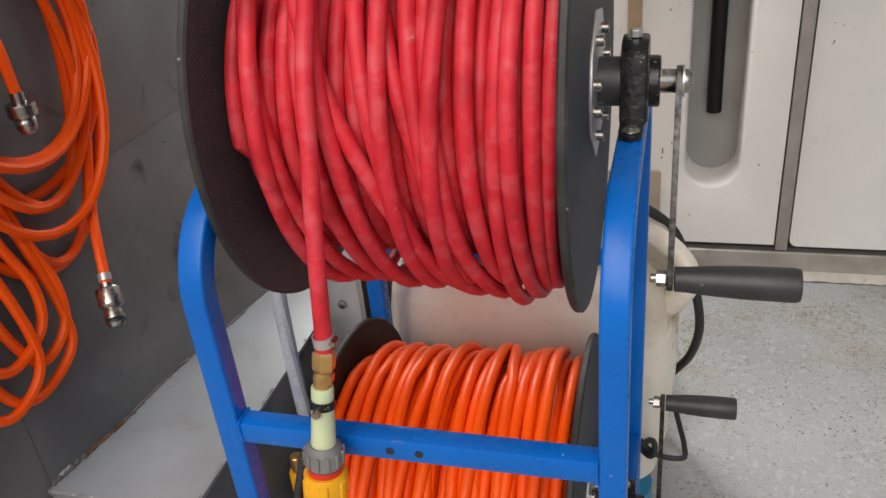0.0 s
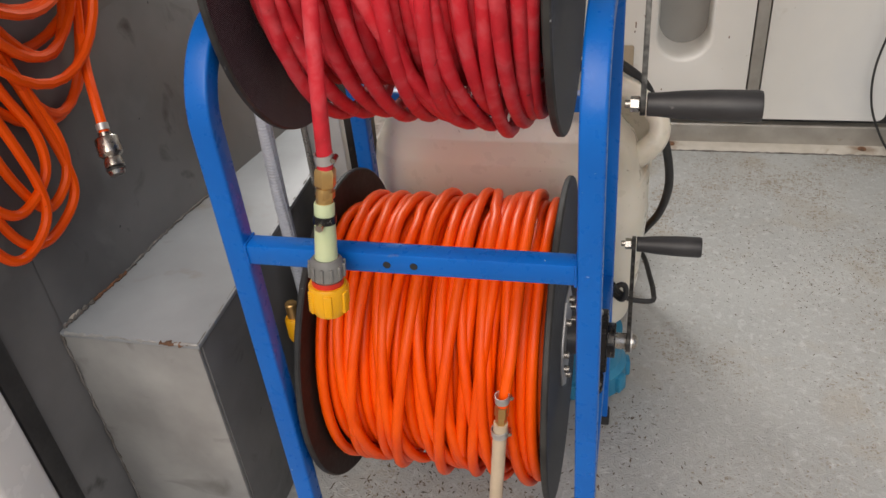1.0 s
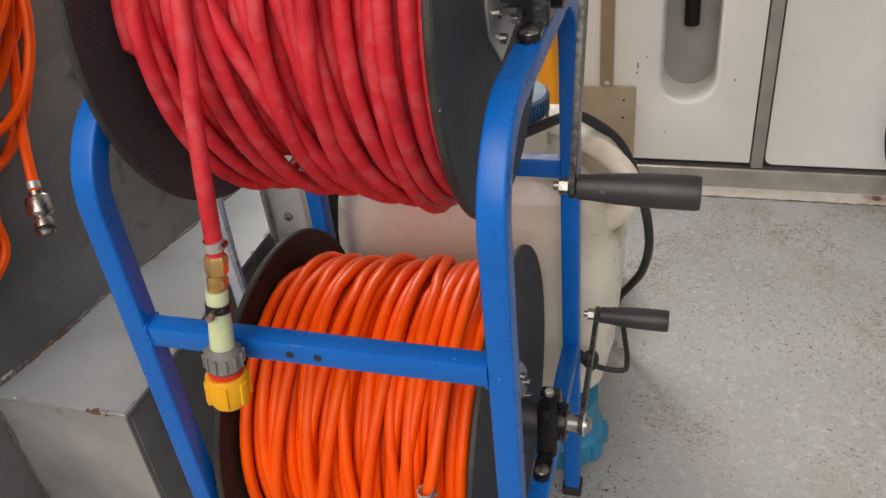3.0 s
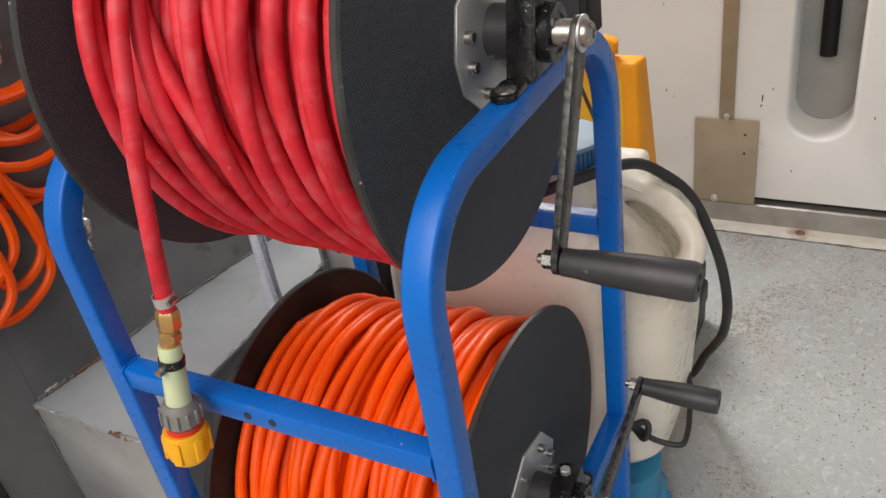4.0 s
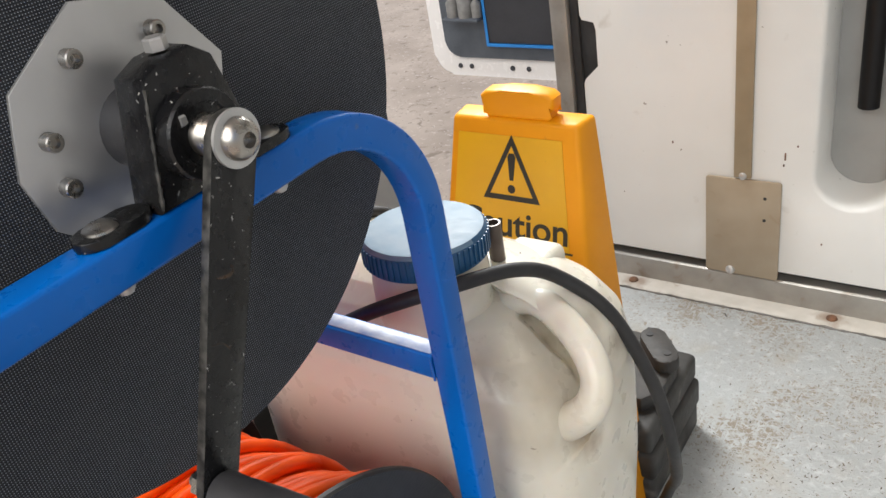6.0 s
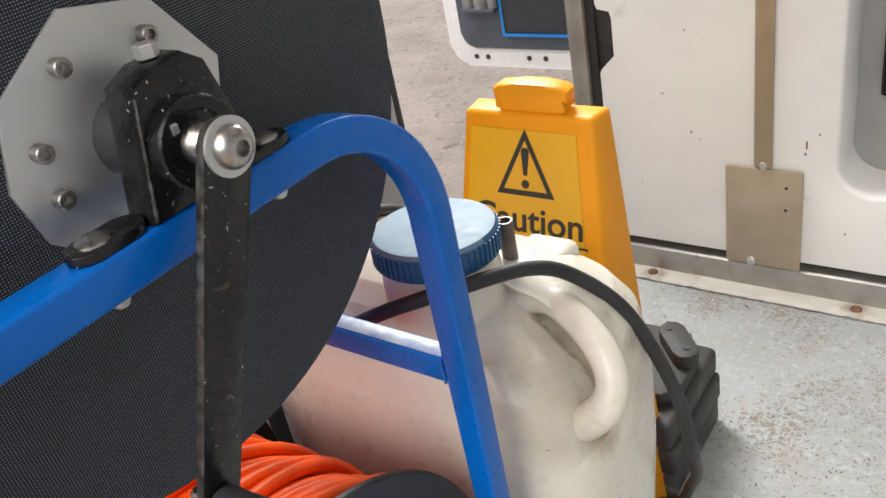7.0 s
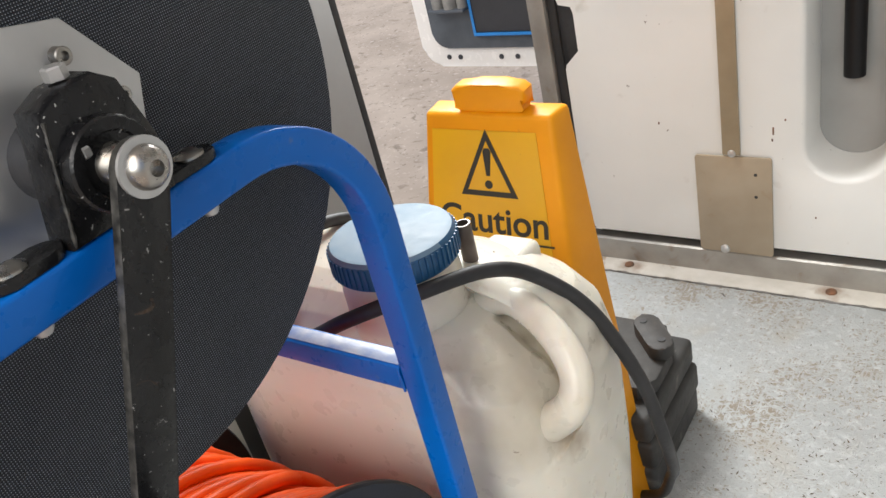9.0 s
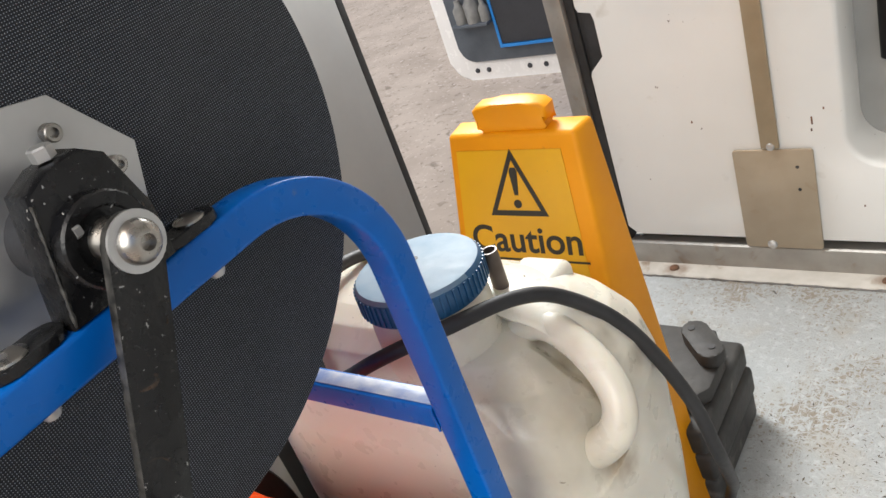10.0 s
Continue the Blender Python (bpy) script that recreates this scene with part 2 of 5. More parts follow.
M_PALEGREEN = mat("pale_green_hose", (0.55, 0.62, 0.38), (0.45, 0.54, 0.33), 0.45, 0, 30, 0.15, 150, sss=0.2)
M_GREYPLASTIC = mat("grey_plastic", (0.22, 0.22, 0.21), (0.15, 0.15, 0.145), 0.5, 0, 25, 0.2, 100)
M_YELLOW = mat("yellow_plastic", (0.85, 0.42, 0.008), (0.75, 0.36, 0.008), 0.35, 0, 20, 0.05, 100)
M_REDPLASTIC = mat("red_plastic", (0.6, 0.03, 0.015), None, 0.4)
M_CAN = mat("stained_white_plastic", (0.79, 0.75, 0.645), (0.73, 0.68, 0.575), 0.30, 0, 5, 0.05, 40, sss=0.3, spots=(((0.62, 0.54, 0.44), 9, 0.60, 0.85), ((0.14, 0.10, 0.07), 95, 0.735, 0.75)))
# pinkish front: its brightness stands for light through the plastic, put into colour
tint_patch(M_CAN, (-0.08, -0.10, 0.40), 0.26, (0.88, 0.72, 0.62), 4, 0.22)
M_STAIN = mat("brown_grime", (0.33, 0.26, 0.17), (0.45, 0.38, 0.28), 0.6, 0, 40, 0.1, 120)
M_CAPTOP = mat("faded_blue_cap_top", (0.27, 0.36, 0.43), (0.15, 0.26, 0.36), 0.6, 0, 14, 0.1, 90, spots=(((0.05, 0.05, 0.05), 45, 0.72, 0.76),))
M_CAP = mat("blue_plastic", (0.025, 0.12, 0.25), (0.02, 0.09, 0.19), 0.42, 0, 20, 0.1, 80)
M_CYAN = mat("cyan_plastic", (0.03, 0.25, 0.42), (0.02, 0.19, 0.34), 0.4, 0, 20, 0.1, 80)
M_SIGN = mat("orange_yellow_plastic", (0.82, 0.325, 0.003), (0.74, 0.285, 0.003), 0.45, 0, 8, 0.06, 70, spec=0.3, spots=(((0.5, 0.2, 0.03), 40, 0.70, 0.78),))
M_LABEL = mat("yellow_label", (0.76, 0.41, 0.001), (0.70, 0.37, 0.001), 0.38, 0, 6, 0.02, 60, spots=(((0.35, 0.2, 0.03), 60, 0.73, 0.78),))
M_INK = mat("black_print", (0.02, 0.017, 0.013), None, 0.5)
M_BLOCK = mat("dusty_black_rubber", (0.026, 0.025, 0.024), (0.048, 0.046, 0.043), 0.62, 0, 18, 0.4, 90, spots=(((0.2, 0.19, 0.17), 20, 0.62, 0.75),))
M_GROUND = mat("pale_gravel", (0.54, 0.46, 0.375), (0.42, 0.35, 0.28), 0.9, 0, 3, 1.0, 26, spots=(((0.29, 0.24, 0.185), 16, 0.58, 0.70), ((0.62, 0.55, 0.47), 34, 0.60, 0.68), ((0.20, 0.165, 0.13), 40, 0.66, 0.71)))
M_VANWHITE = mat("white_vehicle_paint", (0.80, 0.80, 0.79), (0.76, 0.76, 0.75), 0.25, 0, 4, 0.0, 40, coat=0.4)
M_TRIM = mat("dark_grey_trim", (0.085, 0.10, 0.12), (0.065, 0.078, 0.095), 0.6, 0, 12, 0.2, 120)
M_TRIM2 = mat("charcoal_trim", (0.035, 0.038, 0.045), None, 0.6, 0, 12, 0.2, 120)
M_BLUELINE = mat("bright_blue_trim", (0.02, 0.22, 0.62), None, 0.4)
M_BRAIDHOSE = weave(mat("braided_clear_hose", (0.50, 0.53, 0.60), (0.42, 0.45, 0.53), 0.3, 0, 60, 0.2, 240, coat=0.2), 620, 0.0006)
M_PLATE = mat("tan_metal_plate", (0.40, 0.335, 0.25), (0.34, 0.275, 0.195), 0.4, 0.15, 9, 0.08, 90, spots=(((0.28, 0.18, 0.10), 18, 0.64, 0.8),))
M_STRIP = mat("tan_strip", (0.37, 0.29, 0.19), (0.30, 0.235, 0.15), 0.45, 0.2, 12, 0.08, 90)
M_LINING = mat("white_lining", (0.6, 0.6, 0.59), (0.54, 0.54, 0.53), 0.6, 0, 3, 0.05, 30)

# ---------------- mesh helpers ----------------
def shade(me, angle=38):
    me.polygons.foreach_set("use_smooth", [True] * len(me.polygons))
    me.set_sharp_from_angle(angle=radians(angle))


def part(name, bm, material, parent=None, label="", mats=None, angle=38):
    bmesh.ops.recalc_face_normals(bm, faces=bm.faces)
    me = bpy.data.meshes.new(name)
    bm.to_mesh(me)
    bm.free()
    for k in (mats or [material]):
        me.materials.append(k)
    shade(me, angle)
    ob = new(name, me)
    if parent is not None:
        ob.parent = parent
    if label:
        ob["label"] = label
    return ob


def thing(name, label, category, at=(0, 0, 0), group="", kind=""):
    e = new(name)
    e.location = at
    e.empty_display_size = 0.05
    return tagged(e, label, category, group, kind)


def box(bm, lo, hi, bevel=0.0, seg=2, m=None):
    vs = bmesh.ops.create_cube(bm, size=1.0)["verts"]
    for v in vs:
        v.co = Vector([(a + b) / 2 + c * (b - a) for a, b, c in zip(lo, hi, v.co)])
    if bevel:
        es = list({e for v in vs for e in v.link_edges})
        r = bmesh.ops.bevel(bm, geom=es, offset=bevel, segments=seg, affect="EDGES", profile=0.5)
        vs = list({v for f in r["faces"] for v in f.verts} | {v for v in vs if v.is_valid})
    if m is not None:
        for v in vs:
            v.co = m @ v.co
    return bm


def bx(lo, hi, bevel=0.0, seg=2, m=None):
    return box(bmesh.new(), lo, hi, bevel, seg, m)


def lathe(profile, axis="z", at=(0, 0, 0), seg=32, bm=None, m=None):
    """Turns (radius, height) pairs round an axis; ends at radius 0 close it."""
    bm = bm or bmesh.new()
    rings = []
    at = Vector(at)

    def place(r, h, a):
        c, s = r * math.cos(a), r * math.sin(a)
        p = {"z": Vector((c, s, h)), "x": Vector((h, c, s)), "y": Vector((s, h, c))}[axis]
        p = p + at
        return m @ p if m is not None else p
    for r, h in profile:
        if r <= 1e-6:
            rings.append([bm.verts.new(place(0, h, 0))])
        else:
            rings.append([bm.verts.new(place(r, h, 2 * math.pi * k / seg)) for k in range(seg)])
    for a, b in zip(rings, rings[1:]):
        for k in range(seg):
            k2 = (k + 1) % seg
            q = [a[k % len(a)], a[k2 % len(a)], b[k2 % len(b)], b[k % len(b)]]
            q = [v for i, v in enumerate(q) if v not in q[:i]]
            if len(q) > 2:
                bm.faces.new(q)
    return bm


def rod(r, a, b, axis, at, seg=24, ch=0.0):
    ch = ch or min(r * 0.15, 0.002)
    return lathe([(0, a), (r - ch, a), (r, a + ch), (r, b - ch), (r - ch, b), (0, b)], axis, at, seg)


def sweep(pts, r, seg=10, cap=True, bm=None, radii=None):
    """A round tube along points, with a frame carried along it."""
    bm = bm or bmesh.new()
    pts = [Vector(p) for p in pts]
    n = len(pts)
    tang = [(pts[min(i + 1, n - 1)] - pts[max(i - 1, 0)]).normalized() for i in range(n)]
    up = tang[0].orthogonal().normalized()
    rings = []
    for i, p in enumerate(pts):
        up = (up - tang[i] * up.dot(tang[i])).normalized()
        side = tang[i].cross(up)
        rr = radii[i] if radii else r
        rings.append([bm.verts.new(p + rr * (math.cos(a) * up + math.sin(a) * side)) for a in (2 * math.pi * k / seg for k in range(seg))])
    for a, b in zip(rings, rings[1:]):
        for k in range(seg):
            bm.faces.new((a[k], a[(k + 1) % seg], b[(k + 1) % seg], b[k]))
    if cap:
        bm.faces.new(rings[0][::-1])
        bm.faces.new(rings[-1])
    return bm


def spline(ctrl, per=10):
    """Catmull-Rom through control points."""
    c = [Vector(p) for p in ctrl]
    c = [c[0] * 2 - c[1]] + c + [c[-1] * 2 - c[-2]]
    out = []
    for i in range(1, len(c) - 2):
        for k in range(per):
            t = k / per
            a, b, d, e = c[i - 1:i + 3]
            out.append(0.5 * ((2 * b) + (d - a) * t + (2 * a - 5 * b + 4 * d - e) * t * t + (3 * b - a - 3 * d + e) * t ** 3))
    return out + [c[-2]]


def prism(outline, lo, hi, axis="x", bevel=0.0, seg=2, m=None, bm=None):
    """An outline in the plane across the axis, drawn out from lo to hi."""
    bm = bm or bmesh.new()

    def place(a, b, h):
        p = {"x": Vector((h, a, b)), "y": Vector((a, h, b)), "z": Vector((a, b, h))}[axis]
        return m @ p if m is not None else p
    bot = [bm.verts.new(place(a, b, lo)) for a, b in outline]
    top = [bm.verts.new(place(a, b, hi)) for a, b in outline]
    faces = [bm.faces.new(bot[::-1]), bm.faces.new(top)]
    n = len(outline)
    for k in range(n):
        faces.append(bm.faces.new((bot[k], bot[(k + 1) % n], top[(k + 1) % n], top[k])))
    if bevel:
        es = list({e for f in faces[:2] for e in f.edges})
        bmesh.ops.bevel(bm, geom=es, offset=bevel, segments=seg, affect="EDGES", profile=0.5)
    return bm


def round_rect(a0, b0, a1, b1, r, n=6):
    out = []
    for ca, cb, s in ((a1 - r, b1 - r, 0), (a0 + r, b1 - r, 90), (a0 + r, b0 + r, 180), (a1 - r, b0 + r, 270)):
        out += [(ca + r * math.cos(radians(s + 90 * k / n)), cb + r * math.sin(radians(s + 90 * k / n))) for k in range(n + 1)]
    return out


def hexbolt(r, a, b, at, axis="x", n=6):
    return lathe([(0, a), (r, a), (r, b - r * 0.15), (r * 0.85, b), (0, b)], axis, at, n)


# ---------------- structure ----------------
WALL_X, FAR_Y, NEAR_Y, ROOF = -0.735, 2.14, 0.56, 1.78

def setting(name, bm, material, label, category, mats=None):
    return tagged(part(name, bm, material, mats=mats), label, category, kind="structure")


# ground to the horizon, with a slight unevenness near the van
bm = bmesh.new()
bmesh.ops.create_grid(bm, x_segments=90, y_segments=90, size=1.0)
for v in bm.verts:
    x, y = v.co.x, v.co.y
    v.co.x, v.co.y = math.copysign(abs(x) ** 3.2, x) * 900 - 2.0, math.copysign(abs(y) ** 3.2, y) * 900 + 4.5
    d = math.hypot(v.co.x + 2, v.co.y - 4)
    v.co.z = -0.62 + (0.012 * noise.noise(Vector((v.co.x * 1.5, v.co.y * 1.5, 0))) if d < 15 else 0)
ground = setting("ground", bm, M_GROUND, "pale dusty gravel ground outside the van", "ground")

# van floor, thick painted board
floor = setting("floor", bx((WALL_X, NEAR_Y - 0.02, -0.05), (1.5, 2.088, 0.0), 0.004), M_FLOOR, "grey textured anti-slip van floor with dirt specks", "floor")

# left wall: dark painted bulkhead that stops short of the far side
wall_left = setting("wall_left", bx((WALL_X - 0.04, 0.610, -0.05), (WALL_X, 1.865, ROOF), 0.002), M_DARK, "dark grey painted van side wall with scuffs", "wall")
part("pillar_lining", bx((WALL_X, 1.42, 0.0), (WALL_X + 0.004, 1.864, ROOF), 0.001), mat("mid_grey_lining", (0.33, 0.33, 0.325), (0.29, 0.29, 0.285), 0.5, 0, 4, 0.05, 60), wall_left, "plain mid grey pillar lining")
part("seal_strip", bx((WALL_X - 0.042, 1.865, -0.05), (WALL_X + 0.004, 1.885, ROOF), 0.004), M_RUBBER, wall_left, "black rubber edge seal")
part("seal_strip", bx((WALL_X - 0.05, 0.573, -0.05), (WALL_X + 0.006, 0.609, ROOF), 0.006), M_RUBBER, wall_left, "black rubber door seal")
wall_right = setting("wall_right", bx((1.5, NEAR_Y, -0.05), (1.54, 2.3, ROOF)), M_LINING, "plain white lined van wall", "wall")
ceiling = setting("ceiling", bx((WALL_X - 0.04, NEAR_Y, ROOF), (1.54, 2.3, ROOF + 0.04)), M_LINING, "plain white lined van roof", "ceiling")
body_sill = setting("van_body_edge", bx((-1.9, 0.49, -0.35), (WALL_X + 0.010, 0.572, ROOF), 0.012, 3), M_VANWHITE, "white painted van body beside the door opening", "van body")

# far wall: moulded white door panels in a metal surround
board = bx((-0.375, FAR_Y + 0.03, 0.055), (0.076, FAR_Y + 0.07, ROOF))
box(board, (0.221, FAR_Y + 0.03, 0.055), (1.5, FAR_Y + 0.07, ROOF))
box(board, (0.076, FAR_Y + 0.03, 0.055), (0.221, FAR_Y + 0.07, 0.238))
box(board, (0.076, FAR_Y + 0.03, 0.96), (0.221, FAR_Y + 0.07, ROOF))
far = setting("wall_far", board, M_RUBBER, "white moulded sliding door lining with dark joints", "wall")

def slot_panel(name, x0, x1, z0, z1, notch=None, slot=None):
    out = round_rect(x0, z0, x1, z1, 0.02, 4)
    if notch:
        out = [(x1, z0), (x1, z1), (x0, z1), (x0, notch[1] + 0.03), (x0 + 0.004, notch[1] + 0.02), (x0 + 0.03, notch[1] + 0.015), (x0 + 0.034, notch[1]),
               (x0 + 0.034, notch[0] + 0.03), (x0 + 0.004, notch[0]), (x0, notch[0] - 0.01), (x0, z0 + 0.02), (x0 + 0.02, z0)][::-1]
    bm = bmesh.new()
    ring = [bm.verts.new((a, FAR_Y, b)) for a, b in out]
    edges = [bm.edges.new((ring[k], ring[(k + 1) % len(ring)])) for k in range(len(ring))]
    if slot:
        sa, sb, sc, sd = slot
        loops = []
        for inset, y in ((-0.010, 0.0), (-0.004, 0.003), (0.0, 0.010), (0.004, 0.105)):
            rr = (sb - sa) / 2 - 0.002 - inset
            loops.append([bm.verts.new((a, FAR_Y + y, b)) for a, b in round_rect(sa + inset, sc + inset, sb - inset, sd - inset, rr, 10)])
        for L1, L2 in zip(loops, loops[1:]):
            for k in range(len(L1)):
                bm.faces.new((L1[k], L1[(k + 1) % len(L1)], L2[(k + 1) % len(L1)], L2[k]))
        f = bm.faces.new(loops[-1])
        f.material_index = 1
        edges += [bm.edges.get((loops[0][k], loops[0][(k + 1) % len(loops[0])])) for k in range(len(loops[0]))]
    bmesh.ops.triangle_fill(bm, use_beauty=True, edges=edges)
    back = [bm.verts.new((a, FAR_Y + 0.029, b)) for a, b in out]
    for k in range(len(ring)):
        bm.faces.new((ring[k], ring[(k + 1) % len(ring)], back[(k + 1) % len(ring)], back[k]))
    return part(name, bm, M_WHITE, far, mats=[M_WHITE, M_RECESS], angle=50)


slot_panel("lining_panel", -0.391, 0.320, 0.078, 1.7, notch=(0.478, 0.585), slot=(0.080, 0.217, 0.248, 0.95))
slot_panel("lining_panel", 0.358, 0.680, 0.076, 1.7)
slot_panel("lining_panel", 0.752, 1.45, 0.082, 1.7)
part("joint_strip", bx((0.715, FAR_Y - 0.010, 0.064), (0.748, FAR_Y + 0.02, 1.7), 0.002), M_ALU, far, "dull metal joint strip")
part("joint_strip", bx((0.324, FAR_Y - 0.004, 0.064), (0.354, FAR_Y + 0.02, 1.7), 0.002), M_ALU, far, "dull metal joint strip")
part("edge_strip", bx((-0.452, FAR_Y - 0.012, 0.03), (-0.414, FAR_Y + 0.07, ROOF), 0.003), M_ALU, far, "dull metal edge strip of the door")
part("edge_gasket", bx((-0.412, FAR_Y - 0.002, 0.055), (-0.393, FAR_Y + 0.07, ROOF), 0.002), M_RUBBER, far, "black gasket")
part("latch_recess", bx((-0.393, FAR_Y + 0.004, 0.475), (-0.352, FAR_Y + 0.029, 0.605), 0.002), M_RUBBER, far, "black latch recess")
# black strap hanging in the slot
part("strap", sweep(spline([(0.145, FAR_Y + 0.082, 0.95), (0.145, FAR_Y + 0.082, 0.7), (0.146, FAR_Y + 0.081, 0.52), (0.147, FAR_Y + 0.080, 0.424)], 12), 0.019, 14), mat("matt_black", (0.006, 0.006, 0.007), None, 0.5, spec=0.3), far, "black flexible hose hanging in the slot")
for x in (0.136, 0.635, 1.02, -0.29):
    tint_patch(M_SILL, (x, 2.112, 0.006), 0.032, (0.16, 0.085, 0.04), 40, 0.85, (0.7, 1.2, 1))
# lower rail and painted sill
rail = setting("sill_rail", prism([(FAR_Y - 0.009, 0.006), (FAR_Y + 0.03, 0.006), (FAR_Y + 0.03, 0.055), (FAR_Y - 0.004, 0.060), (FAR_Y - 0.008, 0.057)], -0.43, 1.5, "x", 0.001), M_ALU, "dull aluminium rail along the door sill", "rail")
sill = setting("sill", prism([(2.0885, -0.05), (2.26, -0.05), (2.26, 0.005), (2.095, 0.006), (2.089, 0.001)], WALL_X, 1.5, "x", 0.002), M_SILL, "cream painted sill with rust marks", "sill")
for x in (0.136, 0.635, 1.02, -0.29):
    part("rivet", lathe([(0.011, 0), (0.010, 0.003), (0.005, 0.005), (0, 0.0055)], "z", (x, 2.112, 0.006), 14), M_RUST, sill, "rusty rivet")
rg = random.Random(15)
line = [Vector((-0.40 + 0.012 * k, 2.0865 + rg.uniform(-0.002, 0.001), 0.0008)) for k in range(150)]
part("dirt_line", sweep(line, 0.002, 5, radii=[rg.uniform(0.0008, 0.0034) for _ in line]), M_SEALANT, sill, "brown dirt in the joint")
for x, z, h in ((0.023, 0.344, 0.011), (0.021, 0.325, 0.004), (0.045, 0.368, 0.003), (-0.20, 0.352, 0.004), (0.262, 0.31, 0.004), (0.10, 0.16, 0.003)):
    part("paint_chip", prism(round_rect(x - 0.0015, z - h * 0.75, x + 0.0015, z + h * 0.75, 0.0014, 3), FAR_Y - 0.0008, FAR_Y + 0.002, "y"), M_RUST, far, "small dark paint chip")
# narrow strip and plate fixed to the far wall
plate = thing("wall_plate", "tan metal plate with a narrow upright strip on the white wall", "plate", (-0.0535, FAR_Y - 0.004, 0.061))
part("plate", prism(round_rect(-0.075, 0.0, 0.075, 0.228, 0.006, 3), -0.005, 0.0, "y", 0.0008), M_PLATE, plate)
part("strip", bx((-0.018, -0.007, 0.232), (0.016, 0.0, 1.5), 0.001), M_STRIP, plate)
part("screw", lathe([(0.010, 0), (0.009, -0.004), (0.004, -0.007), (0, -0.007)], "y", (-0.022, -0.005, 0.008), 14), M_STEEL, plate)
part("screw", lathe([(0.008, 0), (0.007, -0.003), (0, -0.005)], "y", (0.0, -0.007, 0.236), 14), M_STEEL, plate)
for z in (0.19, 0.14):
    part("hole", lathe([(0.0035, 0.0), (0.0035, -0.0004), (0, -0.0004)], "y", (0.044, -0.005, z), 12), M_RUBBER, plate)
# thin cable hanging at the right of the wall
cable = tagged(part("hanging_cable", sweep(spline([(0.672, 2.115, 0.56), (0.647, 2.112, 0.43), (0.634, 2.108, 0.345), (0.619, 2.105, 0.24), (0.629, 2.10, 0.145), (0.662, 2.09, 0.065), (0.700, 2.083, 0.012), (0.735, 2.082, 0.008), (0.742, 2.08, 0.03), (0.72, 2.082, 0.045), (0.695, 2.08, 0.03)], 10), 0.003, 8), M_RUBBER), "thin dark green cable hanging down the white wall", "cable")
rk = random.Random(8)
knot = tagged(part("cyan_twine", sweep(spline([(0.712 + 0.022 * math.cos(k * 1.9) * rk.uniform(0.5, 1), 2.066 + 0.012 * math.sin(k * 2.7), 0.022 + 0.017 * math.sin(k * 1.9) * rk.uniform(0.6, 1)) for k in range(22)], 5), 0.0034, 7), M_CYAN), "small tangle of cyan twine on the floor by the sill", "twine")

# open door seen outside
odoor = setting("door_open", prism(round_rect(-1.855, -0.120, -0.85, 1.4, 0.09, 6), 3.58, 3.66, "y", 0.015, 3), M_VANWHITE, "white open vehicle door with grey inner trim outside", "door")
part("trim_panel", prism(round_rect(-1.775, -0.030, -0.9, 1.3, 0.07, 6), 3.565, 3.585, "y", 0.006), M_TRIM, odoor, "grey moulded trim")
part("pocket", prism(round_rect(-1.535, 0.045, -0.92, 0.9, 0.01, 3), 3.548, 3.566, "y", 0.004), M_TRIM2, odoor, "charcoal pocket")
part("piping", prism([(-1.545, 0.030), (-0.92, 0.030), (-0.92, 0.043), (-1.533, 0.043), (-1.533, 0.9), (-1.545, 0.9)], 3.544, 3.566, "y", 0.002), M_BLUELINE, odoor, "bright blue piping")
for x, r, h in ((-1.69, 0.028, 0.10), (-1.625, 0.034, 0.13), (-1.57, 0.022, 0.09)):
    part("bottle", lathe([(0, 0.16), (r, 0.16), (r, 0.16 + h * 0.6), (r * 0.5, 0.16 + h * 0.8), (r * 0.45, 0.16 + h), (0, 0.16 + h)], "z", (x, 3.54, 0), 16), M_GREYPLASTIC, odoor, "grey bottle in the door pocket")
part("tray", bx((-1.73, 3.505, 0.145), (-1.55, 3.566, 0.16), 0.004), M_TRIM, odoor)
for x in (-1.72, -1.66, -1.45, -1.37, -1.15):
    part("screw", lathe([(0.012, 0), (0.010, -0.005), (0, -0.007)], "y", (x, 3.579, -0.075), 10), M_TRIM2, odoor)

# the wall bows out a little above the box
led = bmesh.new()
foot_line = ((-0.733, 0.708), (-0.722, 0.77), (-0.709, 0.84), (-0.703, 0.92), (-0.692, 1.00), (-0.662, 1.14), (-0.605, 1.415))
low = [led.verts.new((x, y, 0.443)) for x, y in foot_line]
top = [led.verts.new((WALL_X + 0.001, y, 0.80)) for x, y in foot_line]
for k in range(len(low) - 1):
    led.faces.new((low[k], low[k + 1], top[k + 1], top[k]))
end = [led.verts.new((WALL_X, 1.416, 0.455)), led.verts.new((WALL_X, 1.416, 0.80))]
led.faces.new((low[-1], end[0], end[1], top[-1]))
part("bowed_panel", led, M_DARK, wall_left, "dark painted bowed panel above the box")

# grey metal box against the wall
wbox = thing("wheel_arch_box", "grey painted metal box with rusty sealed seams", "metal box", (-0.62, 0.9, 0), kind="structure")
def wb(lo, hi, bev=0.0):
    return bx([a - b for a, b in zip(lo, (-0.62, 0.9, 0))], [a - b for a, b in zip(hi, (-0.62, 0.9, 0))], bev)
part("top", wb((WALL_X, 0.698, 0.442), (-0.517, 1.45, 0.45), 0.0015), M_BOX, wbox)
part("front", wb((WALL_X, 0.700, 0.0), (-0.521, 0.708, 0.442), 0.0015), M_BOXSIDE, wbox, "worn bare grey front")
